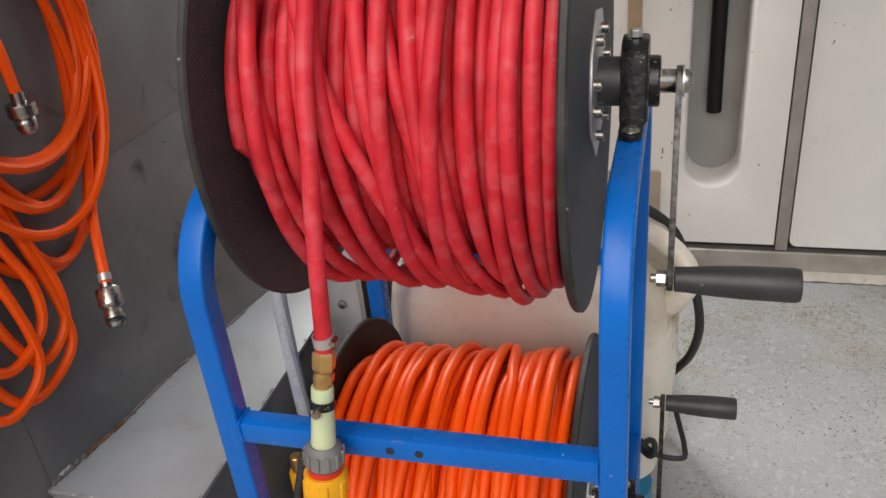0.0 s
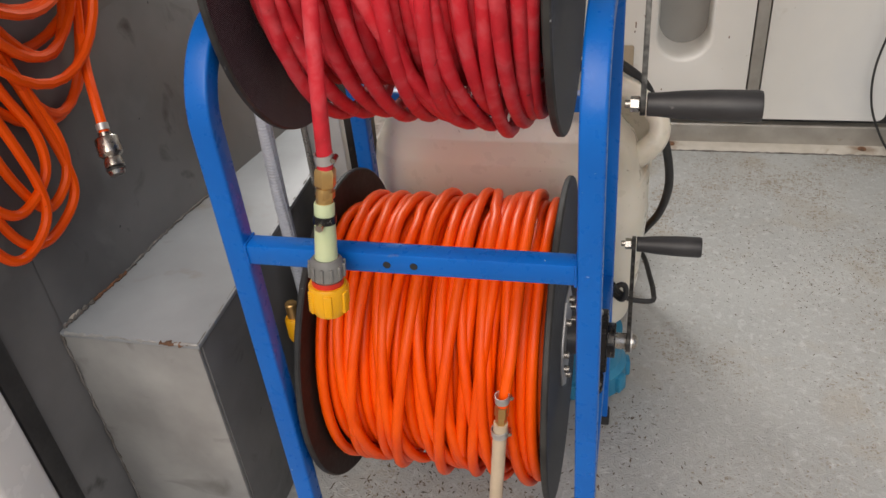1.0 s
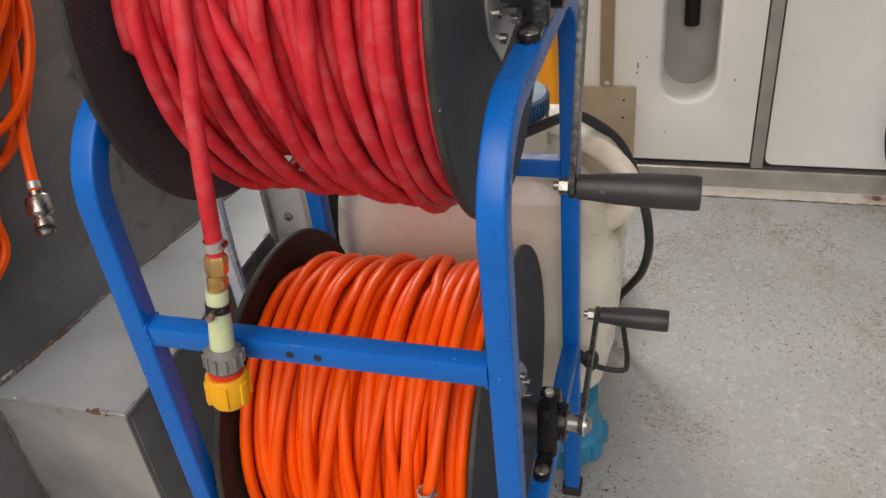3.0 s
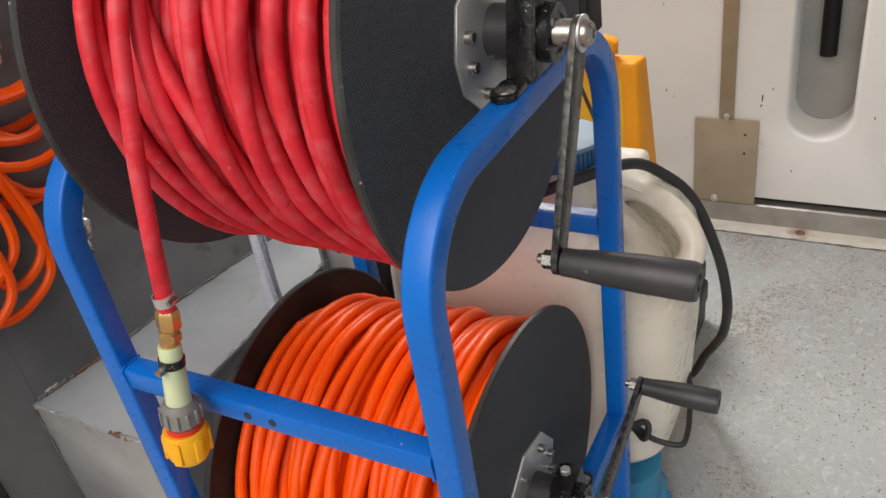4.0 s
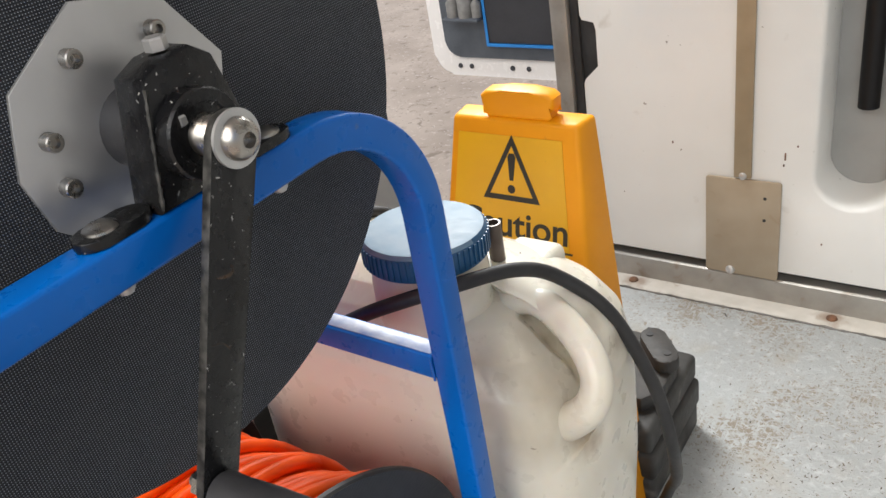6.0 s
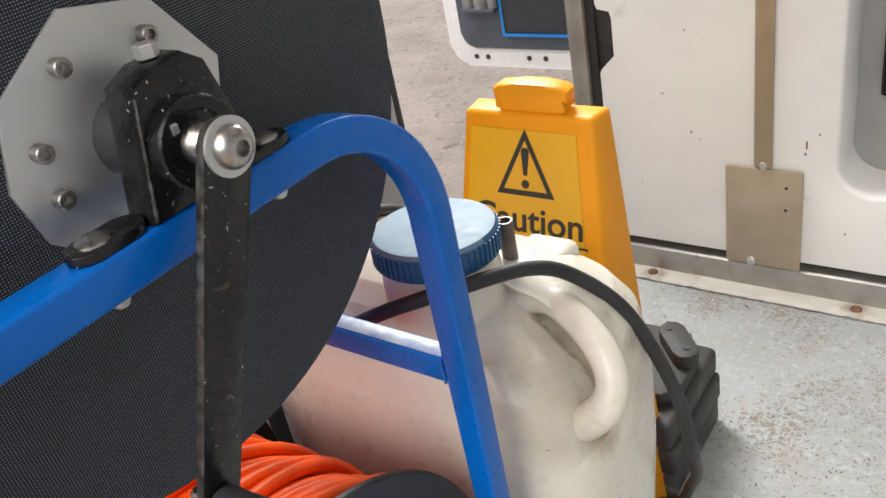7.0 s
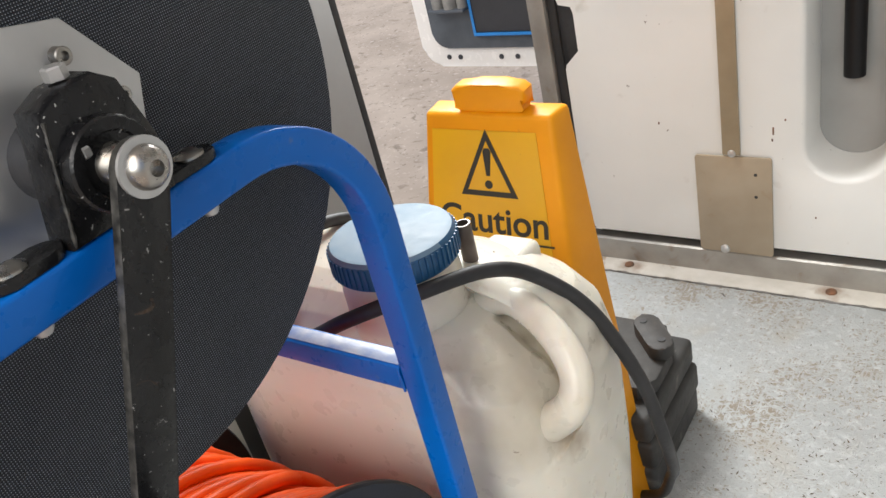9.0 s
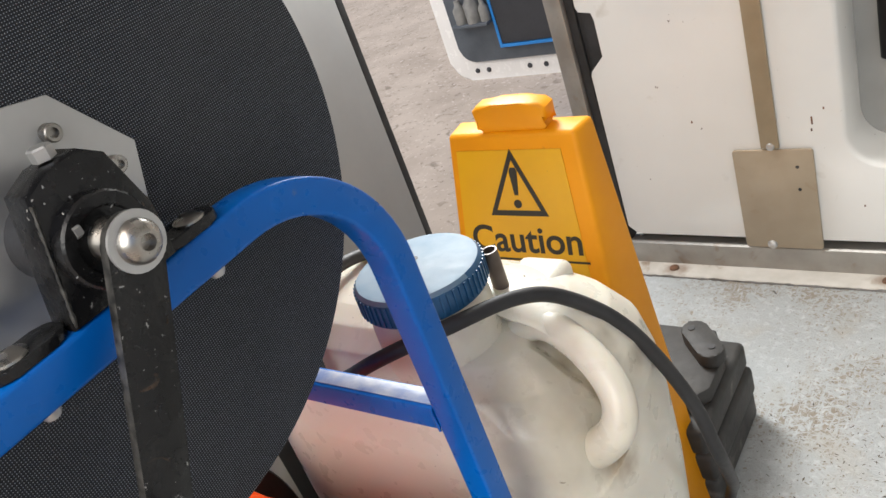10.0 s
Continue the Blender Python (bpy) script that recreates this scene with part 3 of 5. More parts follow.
part("side", wb((-0.529, 0.708, 0.0), (-0.519, 1.45, 0.442), 0.001), M_DARK, wbox, "dark painted side")
random.seed(3)
def bead(p0, p1, r, n, jit, material, nm):
    p0, p1 = Vector(p0), Vector(p1)
    pts, rad = [], []
    for k in range(n + 1):
        p = p0.lerp(p1, k / n) - Vector((-0.62, 0.9, 0))
        pts.append(p + Vector([random.uniform(-jit, jit) for _ in range(3)]))
        rad.append(r * random.uniform(0.4, 1.5))
    part(nm, sweep(pts, r, 7, radii=rad), material, wbox)
for p, q, m, r in ((0, 1, M_SEALANT, 0.0034), (1, 2, M_RUST, 0.0028), (2, 3, M_SEALANT, 0.002), (3, 4, M_SEALANT, 0.0018), (4, 5, M_SEALANT, 0.0018)):
    bead((*foot_line[p], 0.452), (*foot_line[q], 0.452), r, 22, 0.0012, m, "seam_sealant")
bead((-0.731, 0.721, 0.456), (-0.724, 0.786, 0.456), 0.0022, 14, 0.0014, M_SILL, "paint_flake")
bead((WALL_X + 0.01, 0.699, 0.449), (-0.519, 0.699, 0.449), 0.0022, 40, 0.0012, M_BOXSIDE, "seam_sealant")
bead((-0.520, 0.701, 0.449), (-0.520, 1.3, 0.449), 0.0013, 60, 0.0008, M_SEALANT, "seam_sealant")
bead((WALL_X + 0.002, 0.699, 0.445), (WALL_X + 0.004, 0.699, 0.01), 0.0016, 40, 0.0012, M_SEALANT, "seam_sealant")
bead((-0.575, 0.6985, 0.4485), (-0.535, 0.6985, 0.4485), 0.0032, 12, 0.0012, M_RUST, "rust_patch")
bead((WALL_X + 0.012, 0.698, 0.004), (WALL_X + 0.06, 0.695, 0.003), 0.008, 12, 0.003, M_RUST, "rust_patch")

# ---------------- hose reel stand ----------------
TX = (-0.3715, 0.0085)
T2 = 0.0125
AXIS_Y, LOW_Y, UP_Z, LOW_Z, FR = 0.868, 0.853, 0.951, 0.381, 0.228
stand = thing("hose_reel_stand", "glossy blue square-tube steel frame holding two hose reels", "reel stand", (-0.18, AXIS_Y, 0))
S0 = Vector((-0.18, AXIS_Y, 0))

def square_tube(path2d, x, closed=False):
    """A 25 mm square tube with rounded corners along (y, z) points in the plane x."""
    sec = round_rect(-T2, -T2, T2, T2, 0.003, 3)
    bm = bmesh.new()
    rings = []
    n = len(path2d)
    for i, (y, z) in enumerate(path2d):
        a, b = path2d[max(i - 1, 0)], path2d[min(i + 1, n - 1)]
        d = Vector((b[0] - a[0], b[1] - a[1])).normalized()
        nrm = Vector((-d.y, d.x))
        rings.append([bm.verts.new(Vector((x + u, y + nrm.x * v, z + nrm.y * v)) - S0) for u, v in sec])
    m = len(sec)
    for a, b in zip(rings, rings[1:]):
        for k in range(m):
            bm.faces.new((a[k], a[(k + 1) % m], b[(k + 1) % m], b[k]))
    bm.faces.new(rings[0][::-1])
    bm.faces.new(rings[-1])
    return bm


Y0, Y1, ZT, RC, RF = 0.633, 1.055, 0.906, 0.105, 0.090
loop = [(Y0, 0.0 + 0.05 * k) for k in range(17)]
loop = [p for p in loop if p[1] < ZT - RF - 0.01]
loop += [(Y0 + RF - RF * math.cos(radians(a)), ZT - RF + RF * math.sin(radians(a))) for a in range(0, 91, 6)]
loop += [(Y1 - RC + RC * math.sin(radians(a)), ZT - RC + RC * math.cos(radians(a))) for a in range(0, 91, 6)]
loop += [(Y1, ZT - RC - 0.05 * k) for k in range(1, 16)] + [(Y1, 0.0)]
def bs(lo, hi, bev=0.0025):
    return bx([a - b for a, b in zip(lo, S0)], [a - b for a, b in zip(hi, S0)], bev)
for x in TX:
    part("side_loop", square_tube(loop, x), M_BLUE, stand)
    part("bearing_bar", bs((x - T2 + 0.0004, Y0 + T2, LOW_Z - 0.0575), (x + T2 - 0.0004, Y1 - T2, LOW_Z - 0.0325)), M_BLUE, stand)
    for y in (Y0, Y1):
        part("foot", bs((x - 0.016, y - 0.016, 0.0), (x + 0.016, y + 0.016, 0.02), 0.003), M_RUBBER, stand, "black rubber foot")
fb = part("front_bar", bs((TX[0] + T2, Y0 - T2 + 0.0006, 0.658), (TX[1] - T2, Y0 + 0.011, 0.683)), M_BLUE, stand)
rb = part("rear_bar", bs((TX[0] + T2, Y1 - T2 + 0.001, 0.636), (TX[1] - T2, Y1 + T2 - 0.001, 0.661)), M_BLUE, stand)
part("lower_front_bar", bs((TX[0] + T2, Y0 - T2 + 0.001, 0.06), (TX[1] - T2, Y0 + T2 - 0.001, 0.085)), M_BLUE, stand)
for x in (-0.200, -0.171):
    part("hole", lathe([(0.0042, 0), (0.0042, -0.0006), (0, -0.0006)], "y", Vector((x, Y0 - T2 + 0.0005, 0.670)) - S0, 14), M_RUBBER, fb, "dark drilled hole")
# weld beads where bars meet the loops
random.seed(11)
for z, y, side in ((0.670, Y0, 0), (0.670, Y0, 1), (0.648, Y1, 1), (0.648, Y1, 0)):
    x = TX[0] + T2 + 0.001 if side == 0 else TX[1] - T2 - 0.001
    pts = [Vector((x, y + a, z + b)) - S0 for a, b in ((-0.012, -0.012), (-0.0125, 0), (-0.012, 0.013), (0, 0.0135), (0.012, 0.013))]
    part("weld", sweep(spline(pts, 4), 0.0014, 6, radii=[0.0014 * random.uniform(0.7, 1.3) for _ in range(17)]), M_BLUE, stand)
rub = part("worn_top", bs((TX[0] + T2 + 0.02, Y1 - 0.008, 0.6612), (TX[1] - T2 - 0.004, Y1 + 0.008, 0.6618), 0.0002), M_BLUEWORN, rb, "scuffed bare patch")


def reel(name, cy, cz, xr, xl, arm_to, label, inner, grip=1.0):
    """A plywood-flanged hose reel on an axle, with hub plates, bearings and a crank at its right."""
    O = Vector(((xr + xl) / 2, cy, cz))
    e = thing(name, label, "hose reel", O)
    th = 0.0088
    for x, s in ((xr, 1), (xl, -1)):
        hx = x - O.x
        pr = [(0.012, hx), (FR - 0.002, hx), (FR, hx - s * 0.002), (FR, hx - s * (th - 0.002)), (FR - 0.002, hx - s * th), (0.012, hx - s * th)]
        bm = lathe(pr, "x", (0, 0, 0), 96)
        for f in bm.faces:
            c = f.calc_center_median()
            rad = math.hypot(c.y, c.z)
            if rad > FR - 0.004:
                f.material_index = 1
            elif abs(c.x - (hx - s * th)) < 1e-4:
                f.material_index = 2 if s < 0 else 0
        part("flange", bm, M_FLANGE, e, mats=[M_FLANGE, M_RIM, inner], angle=30)
        # octagonal hub plate and bolts
        oc = [(0.0735 * math.cos(radians(a)), 0.0735 * math.sin(radians(a))) for a in (14, 58, 100, 146, 180, 206, 250, 310)]
        hp = part("hub_plate", prism([(a, b) for a, b in oc], min(hx, hx + s * 0.003), max(hx, hx + s * 0.003), "x", 0.0006), M_STEEL, e, "brushed steel hub plate")
        for a in (14, 58, 118, 166, 194, 238, 302, 346):
            at = (hx + s * 0.003, 0.0535 * math.cos(radians(a)), 0.0535 * math.sin(radians(a)))
            bprof = [(0.0052, 0), (0.0052, 0.0065), (0.0045, 0.0072), (0.0028, 0.0072), (0.0026, 0.0042), (0, 0.0042)]
            part("bolt", lathe([(r, h * s) for r, h in bprof], "x", at, 16), M_CHROME, hp, "socket head bolt")
        # bearing block that sits on the frame's tube
        bxm = (TX[1] if s > 0 else TX[0]) - O.x
        hub = [(0.024, 0), (0.024, abs(bxm - hx) - 0.012), (0.020, abs(bxm - hx) - 0.010)]
        part("hub_collar", lathe([(r, hx + s * (0.003 + h)) for r, h in hub], "x", (0, 0, 0), 28), M_GRIP, e, "dark hub collar")
        z0 = -0.0322
        w = 0.013
        out = [(-0.034, z0), (0.034, z0), (0.036, 0.0), (0.027, 0.034), (0.015, 0.0425), (-0.004, 0.0415), (-0.019, 0.035)]
        blk = part("bearing_block", prism(out, bxm - w, bxm + w, "x", 0.003), M_BLACKMETAL, e, "chipped black pillow block bearing")
        for ye, yb in ((-0.056, -0.062), (0.050, 0.056)):
            ear = prism(round_rect(ye - 0.022, -0.011, ye + 0.022, 0.011, 0.0105, 5), z0, z0 + 0.006, "z", 0.001, m=Matrix.Translation((0, 0, 0)) @ Matrix(((0, 1, 0, bxm), (1, 0, 0, 0), (0, 0, 1, 0), (0, 0, 0, 1))))
            part("ear", ear, M_BLACKMETAL, blk)
            part("coach_bolt", lathe([(0.0095, 0), (0.0092, 0.0012), (0.006, 0.0030), (0, 0.0038)], "z", (bxm, yb, z0 + 0.006), 18), M_CHROME, blk, "domed coach bolt")
            part("bolt_end", lathe([(0, -0.008), (0.004, -0.0075), (0.0055, -0.005), (0.0055, 0)], "z", (bxm, yb, z0 - 0.025), 12), M_STEEL, blk)
        part("grease_bolt", hexbolt(0.0062, 0, 0.007, (bxm, 0.004, 0.043), "z"), M_STEEL, blk)
        cl = [(0.0248, bxm + s * w), (0.0248, bxm + s * (w + 0.0095)), (0.0236, bxm + s * (w + 0.011)), (0.0175, bxm + s * (w + 0.011)), (0.0165, bxm + s * (w + 0.0095)), (0.010, bxm + s * (w + 0.0095))]
        rim = [Vector((bxm + s * w, -0.034 + 0.015 * q / 24, z0 + 0.066 * q / 24)) for q in range(1, 24)]
        part("worn_edge", sweep(rim, 0.0011, 6, radii=[0.0007 + 0.0007 * ((q * 7) % 5) / 4 for q in range(23)]), M_EDGE, blk, "chipped bare metal edge")
        part("locking_collar", lathe(cl, "x", (0, 0, 0), 28), M_BLACKMETAL, blk, "black locking collar")
        part("grub_screw", hexbolt(0.004, 0, 0.004, (bxm + s * (w + 0.009), 0.019 * math.cos(2.4), 0.019 * math.sin(2.4)), "y"), M_STEEL, blk)
    part("core", lathe([(0.15, xl - O.x + th), (0.15, xr - O.x - th)], "x", (0, 0, 0), 40), M_FLANGE_IN, e)
    xe = TX[1] - O.x + 0.036
    part("axle", lathe([(0, TX[0] - 0.03 - O.x), (0.0115, TX[0] - 0.03 - O.x), (0.0115, xe + 0.002), (0.010, xe + 0.004), (0, xe + 0.004)], "x", (0, 0, 0), 28), M_CHROME, e, "bright steel axle")
    # crank: flat arm, end bolt with washer, tapered grip
    ay, az = arm_to
    L = math.hypot(ay, az)
    rot = Matrix.Rotation(math.atan2(az, ay), 4, "X")
    xa = xe + 0.0025
    out = [(L + 0.012 * math.cos(radians(a)), 0.012 * math.sin(radians(a))) for a in range(-90, 91, 15)] + [(0.015 * math.cos(radians(a)), 0.015 * math.sin(radians(a))) for a in range(90, 271, 15)]
    bm = prism(out, xa, xa + 0.006, "x", 0.0008, m=rot)
    bmesh.ops.recalc_face_normals(bm, faces=bm.faces)
    for f in bm.faces:
        f.normal_update()
        f.material_index = 0 if abs(f.normal.x) > 0.7 else 1
    arm = part("crank_arm", bm, M_BLACKMETAL, e, "flat black crank arm with worn edges", mats=[M_BLACKMETAL, M_EDGE])
    part("washer", lathe([(0, xa + 0.006), (0.0155, xa + 0.006), (0.0155, xa + 0.008), (0.009, xa + 0.0082)], "x", (0, 0, 0), 28), M_STEEL, arm)
    part("end_bolt", lathe([(0.0115, xa + 0.008), (0.0112, xa + 0.011), (0.009, xa + 0.0145), (0.005, xa + 0.0165), (0.0042, xa + 0.0165), (0.0038, xa + 0.012), (0, xa + 0.012)], "x", (0, 0, 0), 28), M_CHROME, arm, "domed socket bolt")
    gx = xa + 0.007
    gp = [(r * (1 if grip > 1 else 0.93), gx + h * grip) for r, h in ((0, 0), (0.0112, 0), (0.0125, 0.001), (0.0128, 0.012), (0.0150, 0.035), (0.0165, 0.065), (0.0168, 0.106), (0.0155, 0.1105), (0.008, 0.111), (0.007, 0.108), (0, 0.108))]
    gr = part("grip", lathe(gp, "x", (0, ay, az), 32), M_GRIP, arm, "tapered dark grey plastic grip")
    part("nut", hexbolt(0.0085, -0.010, 0.0, (xa, ay, az), "x"), M_CHROME, arm, "bright hexagon nut")
    part("stud", rod(0.0045, -0.016, -0.009, "x", (xa, ay, az), 14), M_CHROME, arm)
    return e


reel("hose_reel", AXIS_Y, UP_Z, -0.029, -0.351, (-0.080, -0.174), "black plywood hose reel with steel hub and hanging crank", M_FLANGE, 1.04)
reel("hose_reel", LOW_Y, LOW_Z, -0.037, -0.354, (0.171, 0.046), "black plywood hose reel with crank pointing backwards", M_FLANGE_IN, 0.86)

# ---------------- hoses on the reels ----------------
def wound(x0, x1, cy, cz, layers, loose, r, seed, sag):
    """Path of a hose wound in tidy layers and then in loose slanting turns that sag below the drum."""
    rnd = random.Random(seed)
    pts = []
    step = 48
    for li, rad in enumerate(layers):
        turns = int((x1 - x0) / (2.05 * r))
        for k in range(turns * step):
            a = 2 * math.pi * k / step
            f = k / (turns * step)
            f = f if li % 2 == 0 else 1 - f
            x = x0 + r + (x1 - x0 - 2 * r) * f + 0.004 * math.sin(a + li) * math.sin(3.1 * f)
            pts.append(Vector((x, cy - rad * math.cos(a), cz + rad * math.sin(a))))
    tidy = pts[:-12]
    pts = []
    xt, xb, rad, sg = loose[0]
    for k in range(-14, 0):
        a = math.pi / 2 - 2 * math.pi * k / step
        rr = rad + 0.05 * k / 14
        pts.append(Vector((xt, cy - rr * math.cos(a), cz + rr * math.sin(a))))
    n = len(loose)
    # front top to bottom, then up the back: x at the top and at the bottom
    for i, (xt, xb, rad, sg) in enumerate(loose):
        nx, nb, nr, ns = loose[min(i + 1, n - 1)]
        wob = rnd.uniform(-0.006, 0.006)
        ph = rnd.uniform(0, 6.28)
        for k in range(step):
            t = k / step
            a = math.pi / 2 - 2 * math.pi * t
            s = 0.5 - 0.5 * math.cos(math.pi * min(1, 2 * t)) if t < 0.5 else 0.5 - 0.5 * math.cos(math.pi * (2 * t - 1))
            x = xt + (xb - xt) * s if t < 0.5 else xb + (nx - xb) * s
            x += wob * math.sin(2 * math.pi * t * 2 + ph) * 0.6
            x = min(max(x, x0 + r), x1 - r)
            rr = rad + (nr - rad) * t
            low = max(0.0, -math.sin(a))
            sgt = sg * low ** 1.5
            pts.append(Vector((x, cy - rr * math.cos(a) * (1 - 0.1 * sgt / max(sag, 1e-3) * low), cz + rr * math.sin(a) - sgt)))
    return tidy, pts


RR = 0.0079
rnd = random.Random(21)
tops = (402, 437, 466, 505, 548, 610, 648, 690, 722, 755, 800, 830, 895, 925, 948, 975)
lows = (530, 480, 790, 590, 640, 745, 835, 690, 770, 800, 752, 845, 868, 905, 935, 955)
sags = (0.010, 0.004, 0.028, 0.008, 0.006, 0.018, 0.026, 0.005, 0.012, 0.010, 0.006, 0.005, 0.036, 0.012, 0.010, 0.016)
loose = [(-0.334 + (a - 392) * 0.00049, -0.334 + (b - 392) * 0.00049, 0.178 + 0.009 * ((k * 2) % 3), g + 0.019) for k, (a, b, g) in enumerate(zip(tops, lows, sags))]
tidy, path = wound(-0.341, -0.039, AXIS_Y, UP_Z, (0.130, 0.148, 0.168), loose, RR, 5, 0.03)
tail = spline([path[-1], (-0.10, AXIS_Y + 0.12, UP_Z + 0.165), (-0.19, AXIS_Y + 0.02, UP_Z + 0.205), (-0.2460, AXIS_Y - 0.10, UP_Z + 0.185), (-0.2440, AXIS_Y - 0.185, UP_Z + 0.10),
               (-0.2420, AXIS_Y - 0.222, UP_Z + 0.0), (-0.2430, 0.628, 0.87), (-0.2440, 0.616, 0.80), (-0.2460, 0.615, 0.783)], 10)
red = thing("red_hose", "thick red rubber hose wound in loose overlapping turns on a reel", "hose", (-0.18, AXIS_Y, UP_Z))
R0v = Vector((-0.18, AXIS_Y, UP_Z))
part("tube", sweep([p - R0v for p in path[:-1] + tail], RR, 10, bm=sweep([p - R0v for p in tidy], RR, 10)), M_RED, red)


def clamp(x, y, z, r, parent, org, ring_mat=None, turn=0.0):
    at = Vector((x, y, z)) - org
    m = Matrix.Translation(at) @ Matrix.Rotation(turn, 4, "Z")
    c = part("hose_clamp", lathe([(r, -0.005), (r + 0.0012, -0.005), (r + 0.0012, 0.005), (r, 0.005), (r, -0.005)], "z", (0, 0, 0), 28, m=m), ring_mat or M_STEEL, parent, "steel hose clamp")
    part("screw", lathe([(0, -0.006), (0.0028, -0.006), (0.0028, 0.004), (0, 0.004)], "y", (r + 0.0022, 0, 0), 12, m=m), M_CHROME, c)
    return c


# connector hanging from the end of the red hose
clamp(-0.2445, 0.616, 0.799, RR + 0.0004, red, R0v)
def along(prof, a, b, seg=28):
    """Turned shape from a to b (heights run 0..1)."""
    a, b = Vector(a), Vector(b)
    d = b - a
    m = Matrix.Translation(a) @ d.to_track_quat("Z", "Y").to_matrix().to_4x4()
    return lathe([(r, h * d.length) for r, h in prof], "z", (0, 0, 0), seg, m=m)
def lp(x, y, z):
    return Vector((x - 0.005, y - 0.006, z)) - R0v
part("brass_nut", along([(0, 0), (0.0096, 0), (0.0108, 0.08), (0.0108, 0.52), (0.0092, 0.62), (0.0080, 0.64), (0.0080, 0.70), (0.0096, 0.72), (0.0100, 0.80), (0.0096, 0.95), (0.008, 1), (0, 1)], lp(-0.2405, 0.6215, 0.788), lp(-0.2435, 0.6155, 0.756), 6), M_BRASS, red, "brass hexagon hose fitting")
part("brass_tail", along([(0, 0), (0.0082, 0), (0.0088, 0.3), (0.0078, 0.5), (0.0088, 0.7), (0.008, 1), (0, 1)], lp(-0.243, 0.617, 0.768), lp(-0.245, 0.6125, 0.748), 20), M_BRASS, red)
pg = part("sleeve", along([(0, 0), (0.0098, 0), (0.0104, 0.03), (0.0104, 0.35), (0.0112, 0.6), (0.0118, 1), (0, 1)], lp(-0.2445, 0.613, 0.754), lp(-0.250, 0.603, 0.690)), M_PALEGREEN, red, "pale green hose sleeve")
cb = part("sleeve_clamp", along([(0.0104, 0), (0.0118, 0), (0.0118, 1), (0.0104, 1)], lp(-0.2455, 0.6108, 0.741), lp(-0.2462, 0.6093, 0.733)), M_BLACKMETAL, red, "dark band clip")
part("clip_screw", hexbolt(0.004, -0.006, 0.003, lp(-0.246, 0.5975, 0.736), "y"), M_CHROME, cb)
gc = bmesh.new()
g0, g1 = lp(-0.250, 0.6035, 0.694), lp(-0.2515, 0.6005, 0.670)
gm = Matrix.Translation(g0) @ (g1 - g0).to_track_quat("Z", "Y").to_matrix().to_4x4()
lathe([(0, 0), (0.0135, 0), (0.0168, 0.004), (0.0178, 0.010), (0.0178, 0.022), (0.015, 0.0255), (0, 0.0255)], "z", (0, 0, 0), 32, gc, gm)
ribs = []
for k in range(12):
    a = 2 * math.pi * k / 12
    ribs.append(box(bmesh.new(), (-0.0016, 0.0168, 0.006), (0.0016, 0.0198, 0.021), 0.0006, 1, gm @ Matrix.Rotation(a, 4, "Z")))
gcol = part("grey_collar", gc, M_GREYPLASTIC, red, "grey ribbed plastic collar")
for b in ribs:
    part("rib", b, M_GREYPLASTIC, gcol)
part("red_ring", lathe([(0, 0.0255), (0.0160, 0.0255), (0.0165, 0.028), (0.0165, 0.032), (0, 0.032)], "z", (0, 0, 0), 28, m=gm), M_REDPLASTIC, red, "red plastic ring")
yc = lathe([(0, 0.031), (0.0195, 0.031), (0.0205, 0.033), (0.0205, 0.050), (0.0195, 0.060), (0.0165, 0.066), (0.011, 0.0675), (0.010, 0.062), (0, 0.062)], "z", (0, 0, 0), 36, m=gm)
ycon = part("yellow_connector", yc, M_YELLOW, red, "yellow quick hose connector")
for k in range(6):
    part("grip_rib", box(bmesh.new(), (-0.0045, 0.0175, 0.036), (0.0045, 0.0222, 0.061), 0.0015, 2, gm @ Matrix.Rotation(2 * math.pi * k / 6 + 0.3, 4, "Z")), M_YELLOW, ycon)

RO = 0.0073
xs = [-0.333 + 0.0162 * k for k in range(18)]
dx = (0.004, 0.04, 0.012, -0.026, 0.05, 0.006, -0.045, 0.06, 0.004, 0.04, 0.006, 0.05, -0.03, 0.012, -0.02, 0.008, 0.004, -0.002)
loose = [(x + rnd.uniform(-0.004, 0.004), x + d, 0.185 + 0.006 * (k % 2), 0.010 + 0.022 * rnd.random() ** 2) for k, (x, d) in enumerate(zip(xs, dx))]
more = [(-0.115, -0.15, 0.196, 0.012), (-0.155, -0.20, 0.200, 0.02), (-0.21, -0.26, 0.197, 0.01), (-0.13, -0.105, 0.199, 0.016), (-0.10, -0.068, 0.197, 0.036)]
tidy, path = wound(-0.345, -0.046, LOW_Y, LOW_Z, (0.112, 0.125, 0.138, 0.150, 0.161, 0.171), loose + more, RO, 9, 0.03)
orange = thing("orange_hose", "orange braided hose wound tightly in many turns on a reel", "hose", (-0.18, LOW_Y, LOW_Z))
O0 = Vector((-0.18, LOW_Y, LOW_Z))
tail = spline([path[-1], (-0.085, LOW_Y + 0.16, LOW_Z + 0.13), (-0.080, LOW_Y + 0.03, LOW_Z + 0.208), (-0.081, LOW_Y - 0.110, LOW_Z + 0.184), (-0.083, LOW_Y - 0.181, LOW_Z + 0.128), (-0.087, 0.652, 0.478), (-0.091, 0.639, 0.448)], 10)
part("tube", sweep([p - O0 for p in path[:-1] + tail], RO, 10, bm=sweep([p - O0 for p in tidy], RO, 10)), M_ORANGE, orange)
clamp(-0.0905, 0.640, 0.468, RO + 0.0004, orange, O0, turn=0.6)
def lo_(x, y, z):
    return Vector((x, y, z)) - O0
